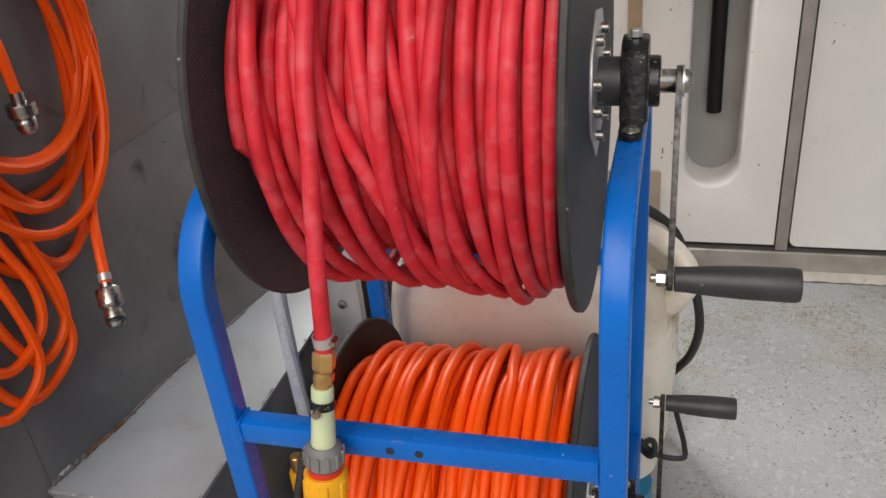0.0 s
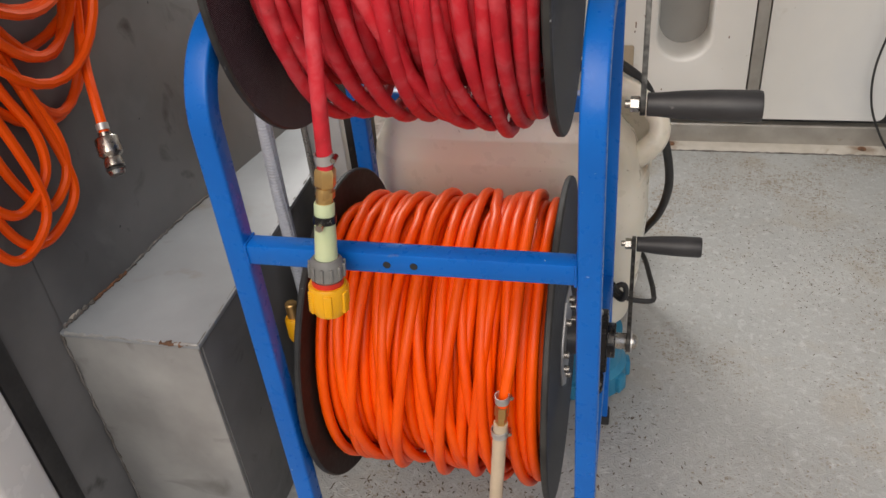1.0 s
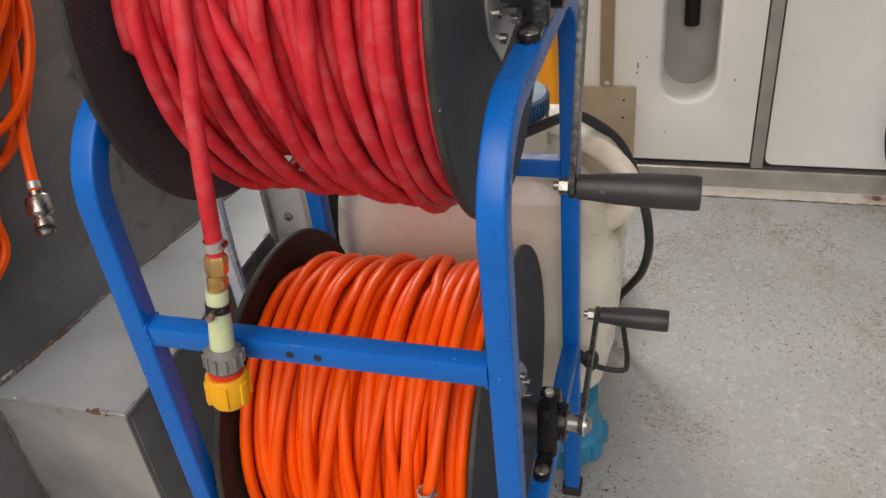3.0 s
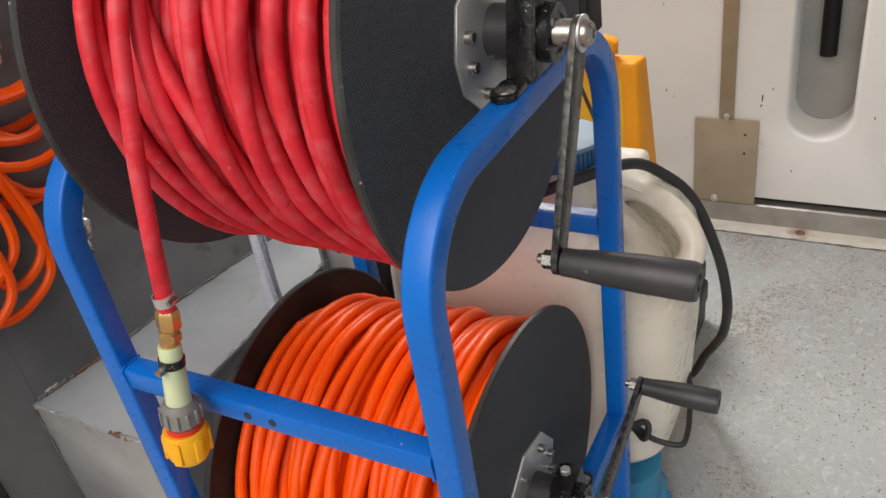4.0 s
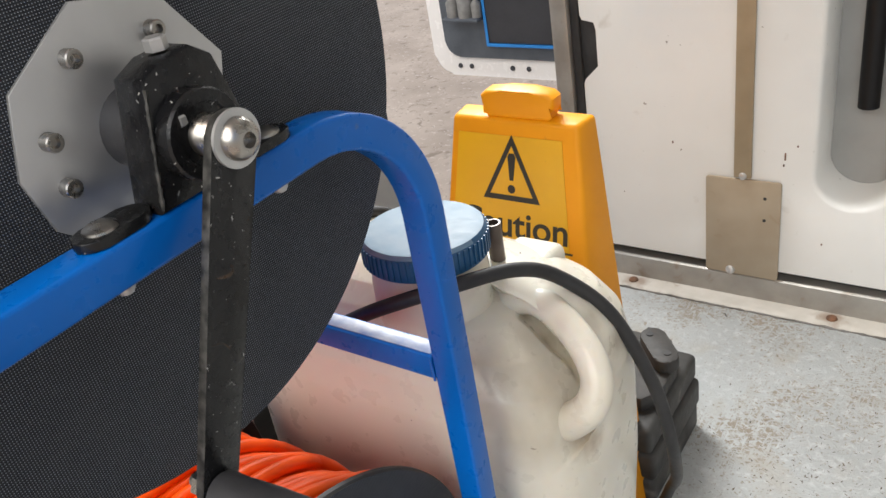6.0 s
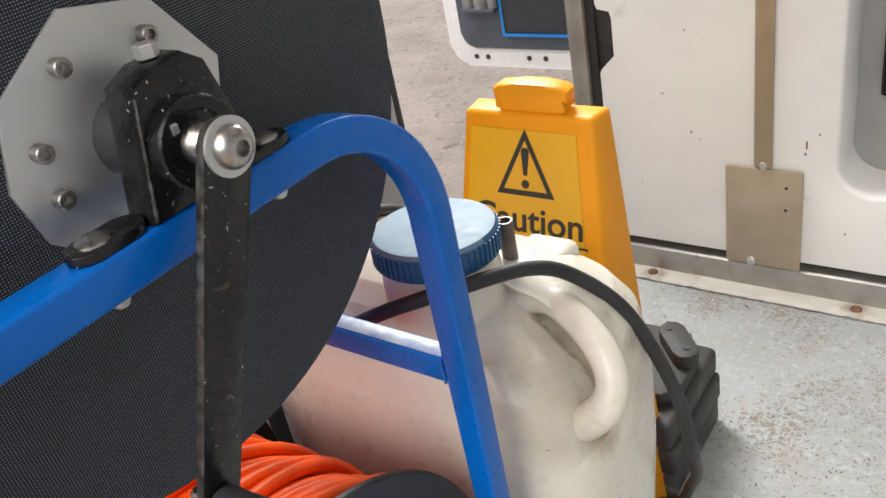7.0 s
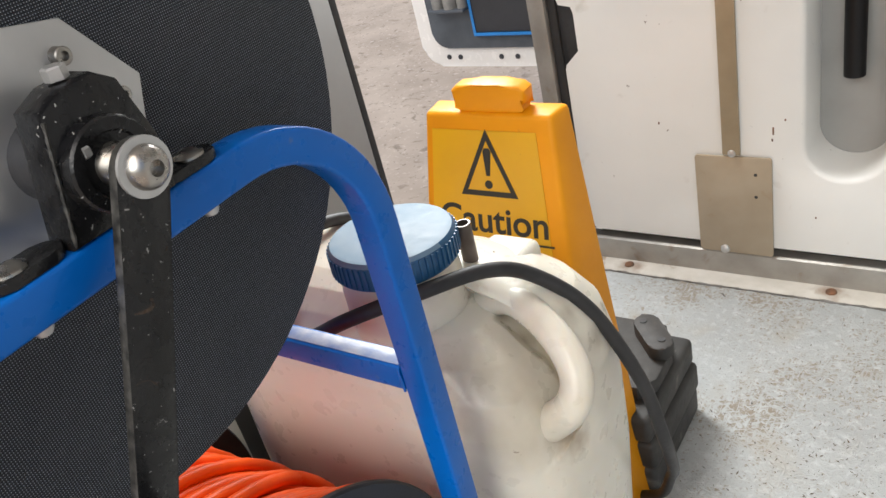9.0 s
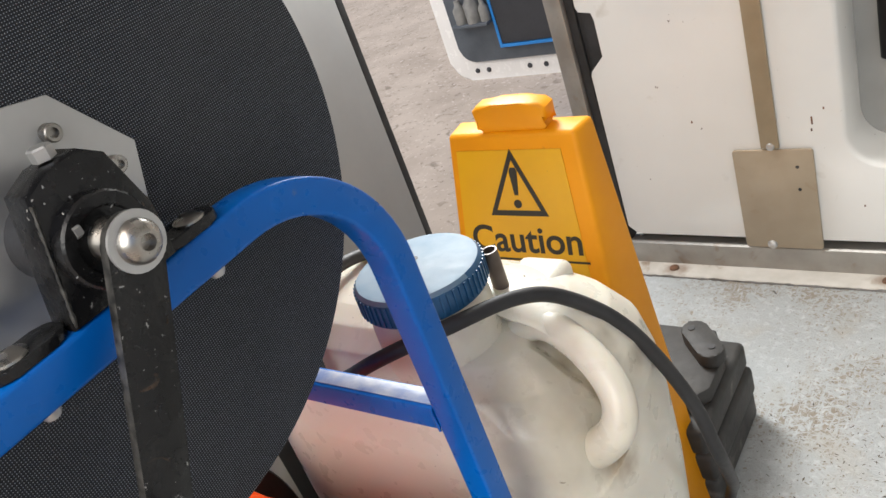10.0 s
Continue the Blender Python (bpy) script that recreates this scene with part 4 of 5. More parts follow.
part("brass_nut", along([(0, 0), (0.0080, 0), (0.0086, 0.1), (0.0086, 0.5), (0.0070, 0.55), (0.0070, 1), (0, 1)], lo_(-0.091, 0.640, 0.456), lo_(-0.0935, 0.638, 0.424), 6), M_BRASS, orange, "brass hexagon hose fitting")
pale = part("sleeve", sweep([v - O0 for v in spline([(-0.0935, 0.638, 0.428), (-0.097, 0.637, 0.39), (-0.103, 0.635, 0.32), (-0.115, 0.63, 0.22), (-0.16, 0.61, 0.10), (-0.24, 0.60, 0.035)], 8)], 0.0088, 14), mat("cream_hose", (0.62, 0.50, 0.36), (0.52, 0.42, 0.30), 0.45, 0, 30, 0.1, 120), orange, "cream hose sleeve")
clamp(-0.0955, 0.638, 0.412, 0.0094, orange, O0, turn=0.2)

# ---------------- coil of orange hose hung on the wall ----------------
coil = thing("hose_coil", "orange hose coil hanging on the dark wall with metal connectors", "hose coil", (WALL_X + 0.03, 0.82, 0.9))
C0 = Vector((WALL_X + 0.03, 0.82, 0.9))
rc = random.Random(4)
pts = []
for k in range(8):
    ry, rz = 0.166 - 0.020 * ((k * 3) % 4) + rc.uniform(-0.008, 0.004), 0.205 - 0.019 * ((k * 2) % 5) + rc.uniform(-0.006, 0.006)
    cy, cz = 0.85 + rc.uniform(-0.012, 0.006), 1.125 - rz + rc.uniform(-0.012, 0.012)
    for j in range(32):
        a = 2 * math.pi * j / 32
        pts.append(Vector((WALL_X + 0.014 + 0.010 * (k % 4) + 0.006 * math.sin(a * 2 + k), cy + ry * math.sin(a) * (1 + 0.10 * math.cos(a)), cz + rz * math.cos(a))))
RC2 = 0.0068
part("tube", sweep([p - C0 for p in pts], RC2, 9), M_ORANGE, coil)
hang = []
for k, (ya, yb, zb) in enumerate(((0.655, 0.795, 0.605), (0.70, 0.80, 0.64), (0.64, 0.765, 0.662), (0.62, 0.735, 0.61))):
    p = spline([(WALL_X + 0.012, ya + 0.02, 0.90), (WALL_X + 0.016 + 0.006 * k, ya, 0.76), (WALL_X + 0.024, ya + 0.02, zb + 0.03), (WALL_X + 0.03, ya * 0.55 + yb * 0.45, zb - 0.008), (WALL_X + 0.036, yb - 0.012, zb + 0.015), (WALL_X + 0.036, yb, zb + 0.07), (WALL_X + 0.024, yb - 0.015, 0.80), (WALL_X + 0.014, yb - 0.03, 0.90)], 9)
    part("hanging_loop", sweep([q - C0 for q in p], RC2, 9), M_ORANGE, coil)
plug0, plug1 = Vector((-0.652, 0.832, 0.698)), Vector((-0.630, 0.802, 0.652))
pa = plug0 - C0
pb = plug1 - C0
part("tube_end", sweep([v - C0 for v in spline([(WALL_X + 0.03, 0.920, 0.80), (WALL_X + 0.045, 0.889, 0.765), (WALL_X + 0.065, 0.859, 0.735), plug0], 8)], RC2, 9), M_ORANGE, coil)
pc = part("plug", along([(0, 0), (0.0085, 0), (0.0085, 0.1), (0.0150, 0.12), (0.0160, 0.15), (0.0160, 0.50), (0.0140, 0.54), (0.0105, 0.58), (0.0125, 0.66), (0.0132, 0.8), (0.0105, 0.84), (0.0118, 0.9), (0.0095, 1), (0, 1)], pa, pb), M_CHROME, coil, "zinc plated quick plug")
part("o_ring", along([(0.0105, 0.84), (0.0128, 0.85), (0.0128, 0.90), (0.0105, 0.91)], pa, pb), M_RUBBER, pc)
part("hose_clamp", along([(0.007, -0.22), (0.0085, -0.22), (0.0085, -0.06), (0.007, -0.06)], pa, pb), M_STEEL, coil, "steel hose clamp")
qa, qb = Vector((WALL_X + 0.045, 0.834, 0.955)) - C0, Vector((WALL_X + 0.045, 0.834, 0.905)) - C0
part("coupling", along([(0, 0), (0.008, 0), (0.008, 0.25), (0.0165, 0.27), (0.0175, 0.34), (0.0165, 0.42), (0.0175, 0.5), (0.0165, 0.58), (0.010, 0.62), (0.0125, 0.7), (0.0125, 0.86), (0.008, 1), (0, 1)], qa, qb), M_CHROME, coil, "zinc plated hose coupling")
part("tube_end", sweep([v - C0 for v in spline([(WALL_X + 0.03, 0.80, 1.12), (WALL_X + 0.04, 0.832, 1.03), (WALL_X + 0.045, 0.834, 0.953)], 8)], RC2, 9), M_ORANGE, coil)
part("hook", sweep([v - C0 for v in spline([(WALL_X, 0.80, 1.16), (WALL_X + 0.05, 0.80, 1.155), (WALL_X + 0.065, 0.80, 1.18)], 6)], 0.005, 8), M_STEEL, coil, "steel wall hook")

# ---------------- things behind the stand, on the floor at the left ----------------
bh = tagged(part("clear_hose", sweep(spline([(-0.495, 0.99, 0.80), (-0.497, 0.985, 0.66), (-0.497, 0.98, 0.52), (-0.492, 0.975, 0.36), (-0.48, 0.965, 0.2), (-0.46, 0.95, 0.012)], 10), 0.0115, 14), M_BRAIDHOSE), "pale grey braided hose running down beside the box", "hose")
br = thing("metal_bracket", "worn steel rail with bolts beside the metal box", "bracket", (-0.46, 1.12, 0.0))
part("rail", bx((-0.03, -0.01, 0.0), (0.03, 0.01, 0.62), 0.002), M_STEEL, br)
part("lip", bx((-0.036, -0.02, 0.0), (-0.03, 0.01, 0.62), 0.001), M_CHROME, br)
for z in (0.57, 0.5, 0.4):
    part("bolt", lathe([(0.008, 0), (0.007, -0.004), (0, -0.006)], "y", (0, -0.01, z), 14), M_CHROME, br)
bv = thing("brass_valve", "brass and yellow hose valve standing by the box", "valve", (-0.482, 0.905, 0.0))
part("stem", rod(0.010, 0.0, 0.30, "z", (0, 0, 0), 20), M_GREYPLASTIC, bv, "grey pipe")
part("body", lathe([(0, 0.285), (0.014, 0.285), (0.0155, 0.29), (0.0155, 0.325), (0.013, 0.33), (0, 0.33)], "z", (0, 0, 0), 24), M_YELLOW, bv, "yellow plastic body")
part("cap", hexbolt(0.010, 0.33, 0.358, (0, 0, 0), "z", 12), M_BRASS, bv, "brass end")
dk = tagged(part("dark_case", bx((-0.49, 0.97, 0.0), (-0.405, 1.09, 0.36), 0.008, 3), M_RUBBER), "black case standing behind the reel beside the box", "case")

board = thing("black_board", "dusty black board leaning in the gap beside the metal box", "board", (-0.465, 1.22, 0.0))
part("sheet", bx((-0.045, -0.010, 0.0), (0.040, 0.010, 0.66), 0.003, 2, Matrix.Rotation(radians(-4), 4, "X")), mat("dusty_black_board", (0.030, 0.026, 0.023), (0.055, 0.047, 0.040), 0.7, 0, 22, 0.4, 90, spots=(((0.12, 0.10, 0.08), 30, 0.62, 0.72),)), board)
part("edge_strip", bx((-0.050, -0.013, 0.0), (-0.045, 0.012, 0.655), 0.001, 2, Matrix.Rotation(radians(-4), 4, "X")), M_ALU, board, "dull metal edge strip")

# ---------------- white water container ----------------
CAN = Vector((-0.14, 1.235, 0.0))
can = thing("water_container", "stained white plastic water container with moulded handle", "water container", CAN)
# outline by height: left, right, front and back of the body
LEVELS = ((0.130, -0.23, 0.140, -0.085, 0.085), (0.138, -0.252, 0.166, -0.110, 0.105), (0.17, -0.266, 0.188, -0.128, 0.120), (0.24, -0.270, 0.201, -0.134, 0.126),
          (0.36, -0.270, 0.209, -0.136, 0.128), (0.45, -0.265, 0.210, -0.136, 0.128), (0.51, -0.255, 0.208, -0.134, 0.126), (0.55, -0.234, 0.198, -0.127, 0.122),
          (0.582, -0.224, 0.176, -0.113, 0.106), (0.606, -0.206, 0.138, -0.094, 0.086), (0.622, -0.18, 0.082, -0.070, 0.064), (0.630, -0.14, 0.055, -0.045, 0.045))
NA, NL = 400, 240
def level(z):
    for a, b in zip(LEVELS, LEVELS[1:]):
        if a[0] <= z <= b[0]:
            t = (z - a[0]) / (b[0] - a[0])
            return [p + (q - p) * t for p, q in zip(a[1:], b[1:])]
    return LEVELS[-1][1:]
bm = bmesh.new()
zs = [0.130 + 0.500 * (0.5 - 0.5 * math.cos(math.pi * (0.12 + 0.88 * k / NL))) for k in range(NL + 1)]
zs = [0.130] + [z for z in zs if z > 0.1315]
C0c = Vector((0.004, 1.205, 0.548)) - CAN
ALONG = Vector((0.062, 0.012, -0.091)).normalized()
INW = Vector((-0.43, 0.68, -0.60)).normalized()
ACROSS = ALONG.cross(INW).normalized()
if ACROSS.x < 0:
    ACROSS = -ACROSS
rows = []
for z in zs:
    le, ri, fr_, ba = level(z)
    row = []
    for i in range(NA):
        # three quarters of the columns lie on the side with the handle
        u = i / NA
        a = radians(-105 + 135 * u / 0.75) if u < 0.75 else radians(30 + 225 * (u - 0.75) / 0.25)
        c, sn = math.cos(a), math.sin(a)
        x = (le + ri) / 2 + (ri - le) / 2 * math.copysign(abs(c) ** 0.46, c)
        y = (fr_ + ba) / 2 + (ba - fr_) / 2 * math.copysign(abs(sn) ** 0.5, sn)
        p = Vector((x, y, z))
        d = p - C0c
        al, ac, dep = d.dot(ALONG), d.dot(ACROSS), d.dot(INW)
        if dep < 0.10:
            # broad palm hollow beside the grip, the deep finger slot under it, and the raised grip
            q = ac - 0.014 - 0.014 * max(-1.5, 1 - (al / 0.075) ** 2) - 0.0016 * math.sin(al * 95)
            step = max(0.0, min(1.0, 1 + q / 0.092)) ** 1.5 if q < 0 else max(0.0, 1 - q / 0.0022)
            w = max(0.0, 1 - (al / (0.092 if al > 0 else 0.108)) ** 2) ** (0.5 if al > 0 else 0.75) * step
            lip = max(0.0, min(1.0, (q + 0.0165) / 0.0035)) if q < 0 else max(0.0, 1 - q / 0.0022)
            sl = max(0.0, 1 - (al / 0.058) ** 2) ** 0.5 * lip
            lw = math.exp(-((al - 0.095) / 0.035) ** 2 - ((ac + 0.030) / 0.03) ** 2)
            p += INW * (0.056 * w + 0.022 * sl + 0.008 * lw - 0.016 * max(0.0, 1 - (al / 0.16) ** 2) / (1 + math.exp(-(q - 0.010) / 0.004)) * math.exp(-(max(0.0, q - 0.035) / 0.035) ** 2))
        row.append(bm.verts.new(p))
    rows.append(row)
for a, b in zip(rows, rows[1:]):
    for i in range(NA):
        bm.faces.new((a[i], a[(i + 1) % NA], b[(i + 1) % NA], b[i]))
bm.faces.new(rows[0][::-1])
bm.faces.new(rows[-1])
bmesh.ops.smooth_vert(bm, verts=[v for r in rows[2:-1] for v in r], factor=0.35, use_axis_x=True, use_axis_y=True, use_axis_z=True)
# grime in the palm hollow and along the outer side of the grip, and the slot's shade painted in brown: along, across,
# radius, colour, grain, amount
GRIME_AND_SHADE = ((0.01, -0.03, 0.085, (0.47, 0.41, 0.31), 18, 0.75), (0.088, -0.022, 0.036, (0.30, 0.21, 0.12), 35, 0.9), (0.062, 0.004, 0.012, (0.26, 0.18, 0.10), 60, 0.8),
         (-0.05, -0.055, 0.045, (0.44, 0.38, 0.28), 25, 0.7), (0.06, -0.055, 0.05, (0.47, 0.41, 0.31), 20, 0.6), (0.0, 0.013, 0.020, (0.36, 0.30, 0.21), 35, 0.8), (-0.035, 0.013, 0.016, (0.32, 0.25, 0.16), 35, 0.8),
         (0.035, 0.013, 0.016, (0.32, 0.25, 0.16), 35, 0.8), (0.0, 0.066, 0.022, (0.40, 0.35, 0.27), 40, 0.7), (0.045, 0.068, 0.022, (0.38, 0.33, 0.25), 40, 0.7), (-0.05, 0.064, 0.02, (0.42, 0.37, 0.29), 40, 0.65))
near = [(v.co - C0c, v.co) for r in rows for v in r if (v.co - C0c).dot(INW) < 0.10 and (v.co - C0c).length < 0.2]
for al, ac, rad, colour, grain, amount in GRIME_AND_SHADE:
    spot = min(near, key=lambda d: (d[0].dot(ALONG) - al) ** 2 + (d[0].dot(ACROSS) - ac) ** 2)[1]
    tint_patch(M_CAN, tuple(spot), rad, colour, grain, amount)
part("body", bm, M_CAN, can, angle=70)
bar = spline([Vector(q) - CAN for q in ((-0.062, 1.205, 0.572), (-0.040, 1.214, 0.592), (-0.022, 1.220, 0.604), (0.004, 1.218, 0.607), (0.038, 1.207, 0.596), (0.067, 1.192, 0.579), (0.084, 1.176, 0.559), (0.083, 1.160, 0.538), (0.062, 1.152, 0.516), (0.036, 1.160, 0.498))], 8)
bar = [q + INW * (0.0125 + 0.034 * abs(2 * k / (len(bar) - 1) - 1) ** 3) for k, q in enumerate(bar)]
part("handle", sweep(bar, 0.015, 20, radii=[0.0165 + 0.008 * abs(2 * k / (len(bar) - 1) - 1) ** 3 for k in range(len(bar))]), M_CAN, can, angle=70)
CAPX, CAPY = 0.030, -0.045
part("neck", lathe([(0.064, 0.59), (0.063, 0.640), (0.060, 0.664)], "z", (CAPX, CAPY, 0), 40), M_CAN, can)
tilt = Matrix.Translation((CAPX, CAPY, 0.660)) @ Matrix.Rotation(radians(-3), 4, "X")
cap = lathe([(0.062, 0.0), (0.0662, 0.002), (0.0662, 0.027), (0.0632, 0.031), (0.059, 0.0318), (0, 0.0322)], "z", (0, 0, 0), 64, m=tilt)
for f in cap.faces:
    c = f.calc_center_median() - Vector((CAPX, CAPY, 0.660))
    f.material_index = 1 if math.hypot(c.x, c.y) < 0.0645 and c.z > 0.02 else 0
cp = part("screw_cap", cap, M_CAP, can, "faded blue screw cap with ribbed rim", mats=[M_CAP, M_CAPTOP])
for k in range(60):
    a = 2 * math.pi * k / 60
    part("rib", box(bmesh.new(), (-0.0012, 0.0653, 0.004), (0.0012, 0.0679, 0.026), 0.0, 1, tilt @ Matrix.Rotation(a, 4, "Z")), M_CAP, cp)
part("vent_hole", lathe([(0.005, 0.0323), (0, 0.0330)], "z", (-0.01, 0.01, 0), 12, m=tilt), M_RUBBER, cp)
part("shoulder_boss", bx((0.060, 0.034, 0.550), (0.125, 0.086, 0.618), 0.012, 4), M_CAN, can)
part("vent_tube", lathe([(0, 0.57), (0.0085, 0.57), (0.0085, 0.674), (0.0065, 0.674), (0.0065, 0.60), (0, 0.60)], "z", (0.079, 0.012, 0), 20), mat("brown_tube", (0.10, 0.075, 0.06), (0.15, 0.12, 0.10), 0.4, 0.2, 40, 0.1, 90), can, "short brown vent tube")
# base ring and blue lower fitting
part("base", bx((-0.21, -0.10, 0.0), (0.10, 0.10, 0.135), 0.012, 3), M_RUBBER, can, "black stand under the container")
tap = part("lower_cap", lathe([(0, 0), (0.068, 0), (0.074, 0.006), (0.074, 0.05), (0.064, 0.06), (0.064, 0.13), (0, 0.13)], "z", (0.115, -0.070, 0), 40), M_CYAN, can, "cyan blue plastic foot")
for k in range(9):
    a = 2 * math.pi * k / 9
    part("lug", box(bmesh.new(), (-0.012, 0.069, 0.008), (0.012, 0.082, 0.045), 0.004, 2, Matrix.Translation((0.115, -0.070, 0)) @ Matrix.Rotation(a, 4, "Z")), M_CYAN, tap)
# black pipe lying over the container
bh2 = tagged(part("black_pipe", sweep(spline([(-0.24, 1.36, 0.56), (-0.262, 1.30, 0.625), (-0.275, 1.22, 0.648), (-0.255, 1.145, 0.628), (-0.215, 1.105, 0.588), (-0.170, 1.102, 0.612), (-0.112, 1.104, 0.645), (-0.052, 1.140, 0.661), (-0.014, 1.205, 0.650), (0.014, 1.245, 0.622), (0.058, 1.27, 0.568), (0.092, 1.295, 0.46), (0.106, 1.305, 0.37), (0.096, 1.345, 0.28), (0.072, 1.40, 0.20), (0.050, 1.44, 0.14), (0.02, 1.47, 0.06), (-0.03, 1.49, 0.012)], 10), 0.0078, 14), M_RUBBER), "black rubber pipe draped over the white container", "pipe")
cord = thing("tie_cord", "black cord tied round the container to the frame", "cord", (0.03, 1.1, 0.25))
part("loop", sweep([Vector(p) - Vector((0.03, 1.1, 0.25)) for p in spline([(0.02, 1.07, 0.31), (0.03, 1.088, 0.28), (0.05, 1.092, 0.262), (0.085, 1.10, 0.255), (0.088, 1.13, 0.25), (0.082, 1.17, 0.25), (0.066, 1.24, 0.252), (0.03, 1.30, 0.255), (-0.05, 1.32, 0.256)], 8)], 0.0045, 8), M_RUBBER, cord)
kp = [(0.03 + 0.012 * math.cos(a) - 0.03, 1.088 - 1.1 + 0.006 * math.sin(a * 2), 0.28 + 0.014 * math.sin(a) - 0.25) for a in (k * 0.4 for k in range(34))]
part("knot", sweep(kp, 0.0048, 8), M_RUBBER, cord)

# ---------------- caution sign ----------------
# front face: x across, s down the slope; the face leans back at the top
sign = thing("caution_sign", "orange plastic caution board with a yellow label", "safety sign", (-0.18, 1.45, 0.0))
SG = Vector((-0.18, 1.45, 0.0))
TOPZ, TOPY, BOTZ, BOTY = 0.664, 1.520, 0.0, 1.366
def face(x, z, off=0.0):
    """A place on the sign's front face at height z; off: proud of it."""
    k = (TOPZ - z) / (TOPZ - BOTZ)
    n = Vector((0, -(TOPZ - BOTZ), (TOPY - BOTY))).normalized()
    return Vector((x, TOPY + (BOTY - TOPY) * k, z)) + n * off - SG
bm = bmesh.new()
HT, HB, DT, DB = 0.099, 0.163, 0.045, 0.16
lv = []
for z, h, dpt in ((BOTZ, HB, DB), (TOPZ, HT, DT)):
    a, b = face(-0.192 - h, z), face(-0.192 + h, z)
    back = Vector((0, dpt, 0))
    lv.append([bm.verts.new(p) for p in (a, b, b + back + Vector((0.012 if z < 0.1 else 0.006, 0, 0)), a + back - Vector((0.012 if z < 0.1 else 0.006, 0, 0)))])
bm.faces.new(lv[0][::-1])
bm.faces.new(lv[1])
for k in range(4):
    bm.faces.new((lv[0][k], lv[0][(k + 1) % 4], lv[1][(k + 1) % 4], lv[1][k]))
bmesh.ops.bevel(bm, geom=list(bm.edges), offset=0.007, segments=3, affect="EDGES", profile=0.5)
part("board", bm, M_SIGN, sign)
tab = [(-0.050, -0.004), (0.050, -0.004), (0.047, 0.006), (0.056, 0.016), (0.057, 0.030), (0.048, 0.037), (0.02, 0.039), (-0.02, 0.039), (-0.048, 0.037), (-0.057, 0.030), (-0.056, 0.016), (-0.047, 0.006)]
part("grip_tab", prism([(a - 0.008, b + TOPZ) for a, b in tab], TOPY - SG.y + 0.006, TOPY - SG.y + 0.036, "y", 0.006, 3), M_SIGN, sign)
bm = bmesh.new()
zz = (TOPZ - 0.022, 0.12)
c4 = []
for z in zz:
    k = (TOPZ - z) / TOPZ
    h = HT + (HB - HT) * k - 0.012
    c4.append([face(-0.191 - h, z, 0.0004), face(-0.191 + h - 0.014, z, 0.0004), face(-0.191 + h - 0.014, z, 0.0012), face(-0.191 - h, z, 0.0012)])
vv = [[bm.verts.new(p) for p in r] for r in c4]
bm.faces.new(vv[0])
bm.faces.new(vv[1][::-1])
for k in range(4):
    bm.faces.new((vv[0][k], vv[0][(k + 1) % 4], vv[1][(k + 1) % 4], vv[1][k]))
lab = part("label", bm, M_LABEL, sign, "yellow printed label")
# printing: a frame of the face for flat shapes
ex = Vector((1, 0, 0))
ez = (face(0, 0.5) - face(0, 0.4)).normalized()
en = ex.cross(ez)
FACE = Matrix((ex, ez, en)).transposed().to_4x4()
FACE.translation = face(-0.198, 0.553, 0.0014)

def ink(name, bm, parent=lab):
    bmesh.ops.transform(bm, matrix=FACE, verts=bm.verts)
    return part(name, bm, M_INK, parent)

tri_o = [(-0.045, -0.004), (0.054, -0.004), (0.005, 0.098)]
def inset_tri(t, k):
    cx, cy = sum(p[0] for p in t) / 3, sum(p[1] for p in t) / 3
    return [(cx + (a - cx) * k, cy + (b - cy) * k) for a, b in t]
bm = bmesh.new()
o, i = inset_tri(tri_o, 0.93), inset_tri(tri_o, 0.70)
ov, iv = [bm.verts.new((*p, 0)) for p in o], [bm.verts.new((*p, 0)) for p in i]
for k in range(3):
    bm.faces.new((ov[k], ov[(k + 1) % 3], iv[(k + 1) % 3], iv[k]))
r_ = bmesh.ops.extrude_face_region(bm, geom=list(bm.faces))
bmesh.ops.translate(bm, vec=(0, 0, 0.0004), verts=[g for g in r_["geom"] if isinstance(g, bmesh.types.BMVert)])
ink("warning_triangle", bm)
ink("exclamation_bar", prism([(0.002, 0.028), (0.008, 0.028), (0.0115, 0.062), (0.009, 0.067), (0.001, 0.067), (-0.0015, 0.062)], 0, 0.0004, "z"))
ink("exclamation_dot", prism([(0.005 + 0.0062 * math.cos(a), 0.0155 + 0.0062 * math.sin(a)) for a in (2 * math.pi * k / 20 for k in range(20))], 0, 0.0004, "z"))

def lettering(name, words, size, x, y, align="CENTER", stretch=1.0, weight=0.0):
    cu = bpy.data.curves.new(name, "FONT")
    cu.body, cu.size, cu.align_x, cu.extrude, cu.offset = words, size, align, 0.0002, weight
    tmp = new(name + "_curve", cu)
    bpy.context.view_layer.update()
    me = bpy.data.meshes.new_from_object(tmp.evaluated_get(bpy.context.evaluated_depsgraph_get()))
    bpy.data.objects.remove(tmp)
    bm = bmesh.new()
    bm.from_mesh(me)
    for v in bm.verts:
        v.co.x = v.co.x * stretch + x
        v.co.y += y
    return ink(name, bm)

lettering("caution_text", "Caution", 0.055, 0.007, -0.055, weight=0.0009)
ink("underline", prism([(-0.083, -0.068), (0.102, -0.068), (0.102, -0.065), (-0.083, -0.065)], 0, 0.0004, "z"))
lettering("window_text", "Window", 0.030, 0.012, -0.096, weight=0.0005)
for y, a, b in ((-0.130, -0.06, 0.085), (-0.165, -0.05, 0.075)):
    ink("print_bar", prism([(a, y), (b, y), (b, y + 0.016), (a, y + 0.016)], 0, 0.0004, "z"))

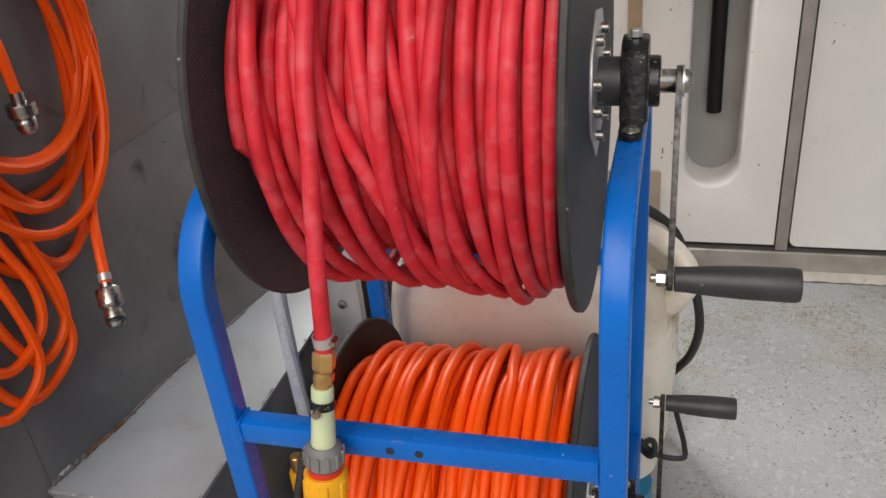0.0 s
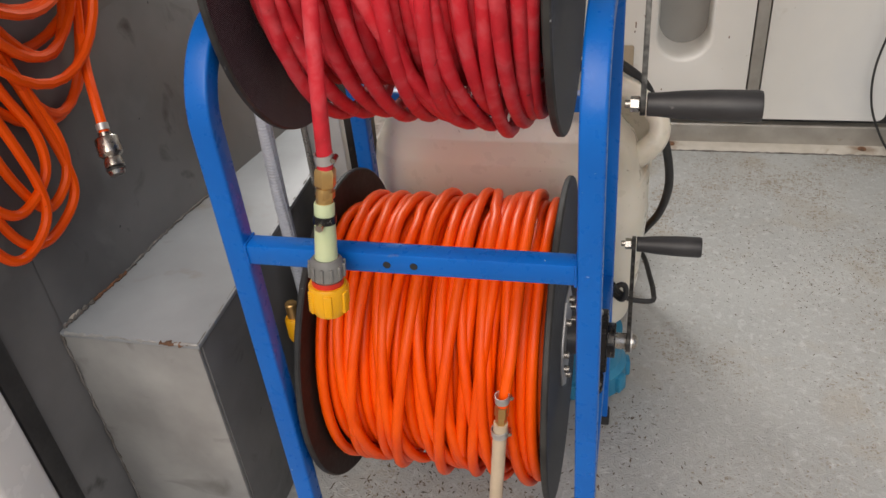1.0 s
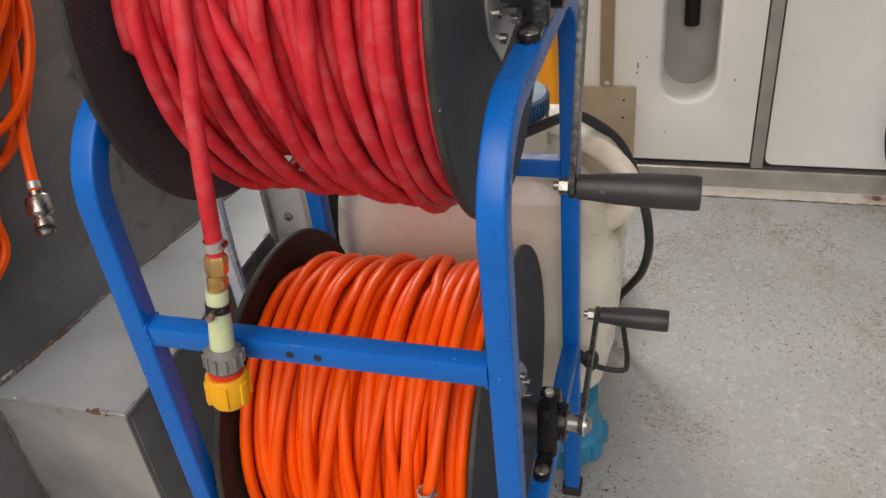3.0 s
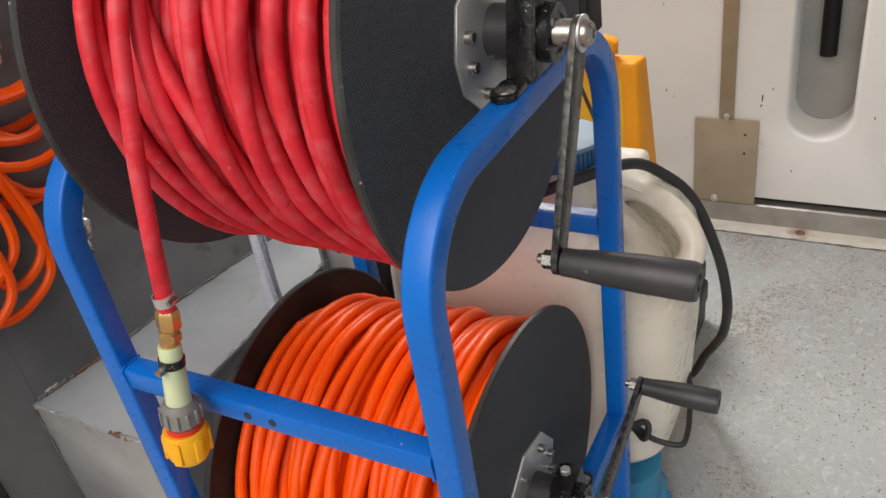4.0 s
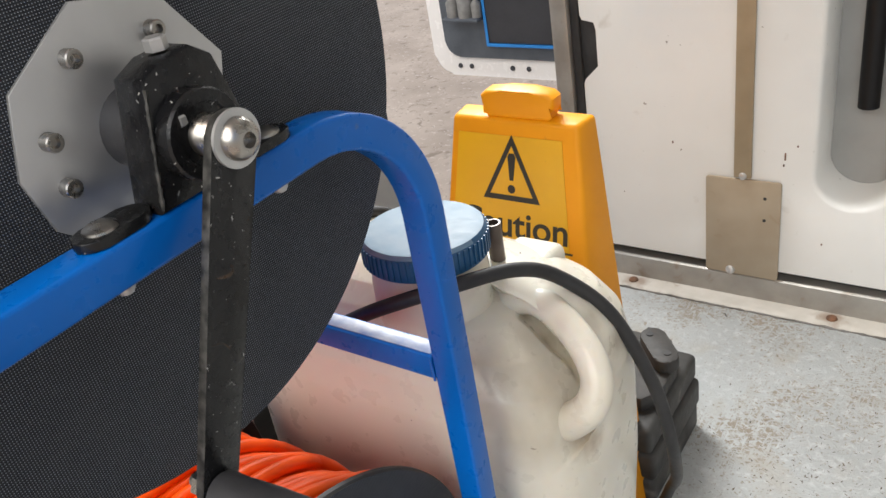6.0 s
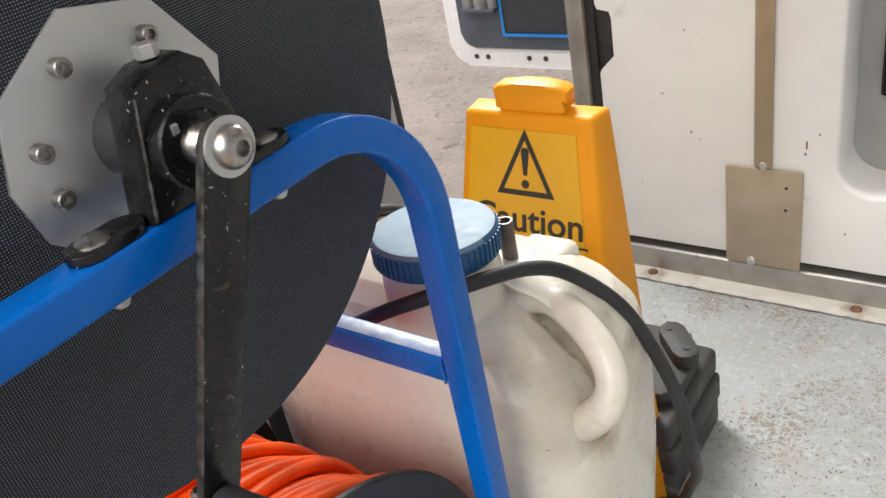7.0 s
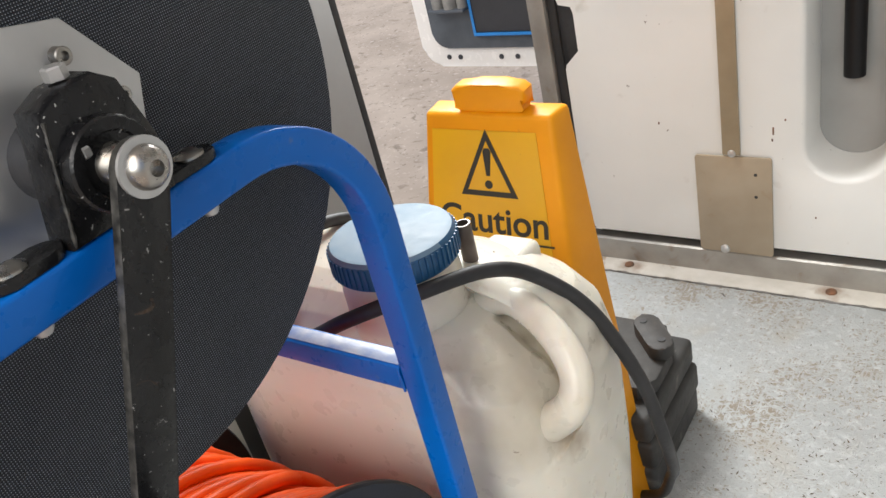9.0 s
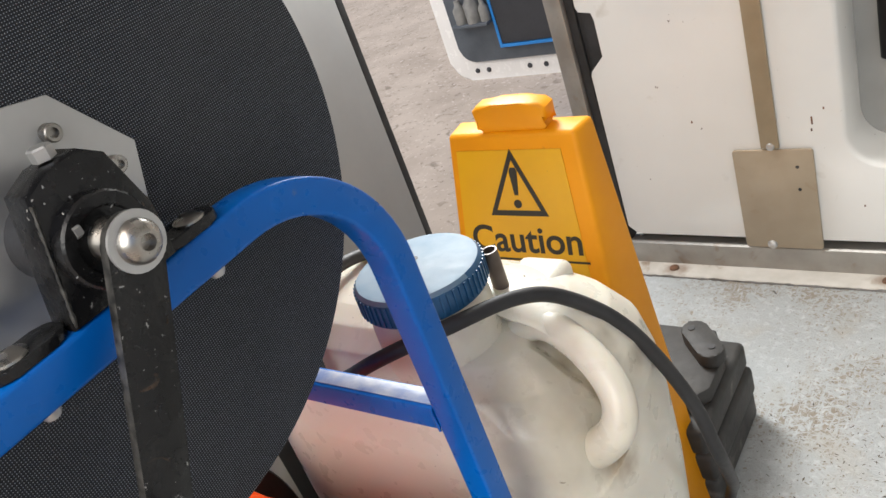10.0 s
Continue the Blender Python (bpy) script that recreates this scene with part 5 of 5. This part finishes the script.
# ---------------- black ribbed block behind the sign ----------------
blk = thing("ribbed_block", "dusty black ribbed rubber block on the floor", "rubber block", (-0.068, 1.638, 0))
for k, (z0, z1, gx) in enumerate(((0.0, 0.050, 0.062), (0.056, 0.105, 0.066), (0.111, 0.155, 0.060))):
    part("layer", bx((-0.10, -0.13, z0), (gx, 0.085, z1 + 0.007), 0.010, 3), M_BLOCK, blk)
part("top_plate", prism([(-0.10, -0.09), (0.03, -0.09), (0.052, -0.06), (0.052, 0.01), (0.02, 0.075), (-0.10, 0.075)], 0.160, 0.190, "z", 0.006), M_BLOCK, blk)
lug = prism(round_rect(-0.05, -0.021, 0.05, 0.021, 0.02, 6), 0.19, 0.215, "z", 0.004, m=Matrix.Translation((0.018, 0.022, 0)) @ Matrix.Rotation(radians(-48), 4, "Z"))
lg = part("lug", lug, M_BLOCK, blk)
for x, y in ((-0.006, 0.042), (0.039, 0.004)):
    part("screw", lathe([(0.006, 0.215), (0.006, 0.2165), (0, 0.2165)], "z", (x, y, 0), 12), M_RUBBER, lg)

# ---------------- crumbs and flecks on the floor ----------------
rf = random.Random(77)
verts, faces = [], []
def fleck(x, y, size):
    a = rf.uniform(0, 6.28)
    l, w, h = size * rf.uniform(0.8, 2.2), size * rf.uniform(0.25, 0.6), size * rf.uniform(0.15, 0.4)
    ca, sa = math.cos(a), math.sin(a)
    base = len(verts)
    for u, v, z in ((-l, -w * 0.3, 0.0003), (0, -w, 0.0003), (l, 0.2 * w, 0.0003), (-0.1 * l, w, 0.0003), (0.1 * l, 0, h)):
        verts.append((x + ca * u - sa * v, y + sa * u + ca * v, z))
    faces.extend([(base + i, base + (i + 1) % 4, base + 4) for i in range(4)])
for k in range(900):
    fleck(rf.gauss(-0.20, 0.16), rf.gauss(0.82, 0.13), rf.uniform(0.0012, 0.004))
for k in range(1500):
    fleck(rf.gauss(0.42, 0.22), rf.gauss(1.62, 0.16), rf.uniform(0.0008, 0.0026))
for k in range(700):
    fleck(rf.uniform(0.05, 1.0), rf.uniform(0.7, 2.08), rf.uniform(0.0008, 0.0022))
for k in range(220):
    fleck(rf.gauss(0.03, 0.05), rf.gauss(1.06, 0.06), rf.uniform(0.001, 0.003))
me = bpy.data.meshes.new("floor_debris")
me.from_pydata([v for v in verts], [], [f for f in faces])
me.materials.append(mat("bark_crumbs", (0.055, 0.042, 0.03), (0.16, 0.12, 0.08), 0.9, 0, 90, 0, 50))
tagged(new("floor_debris", me), "scattered brown crumbs and bark flecks on the floor", "debris", kind="stuff")
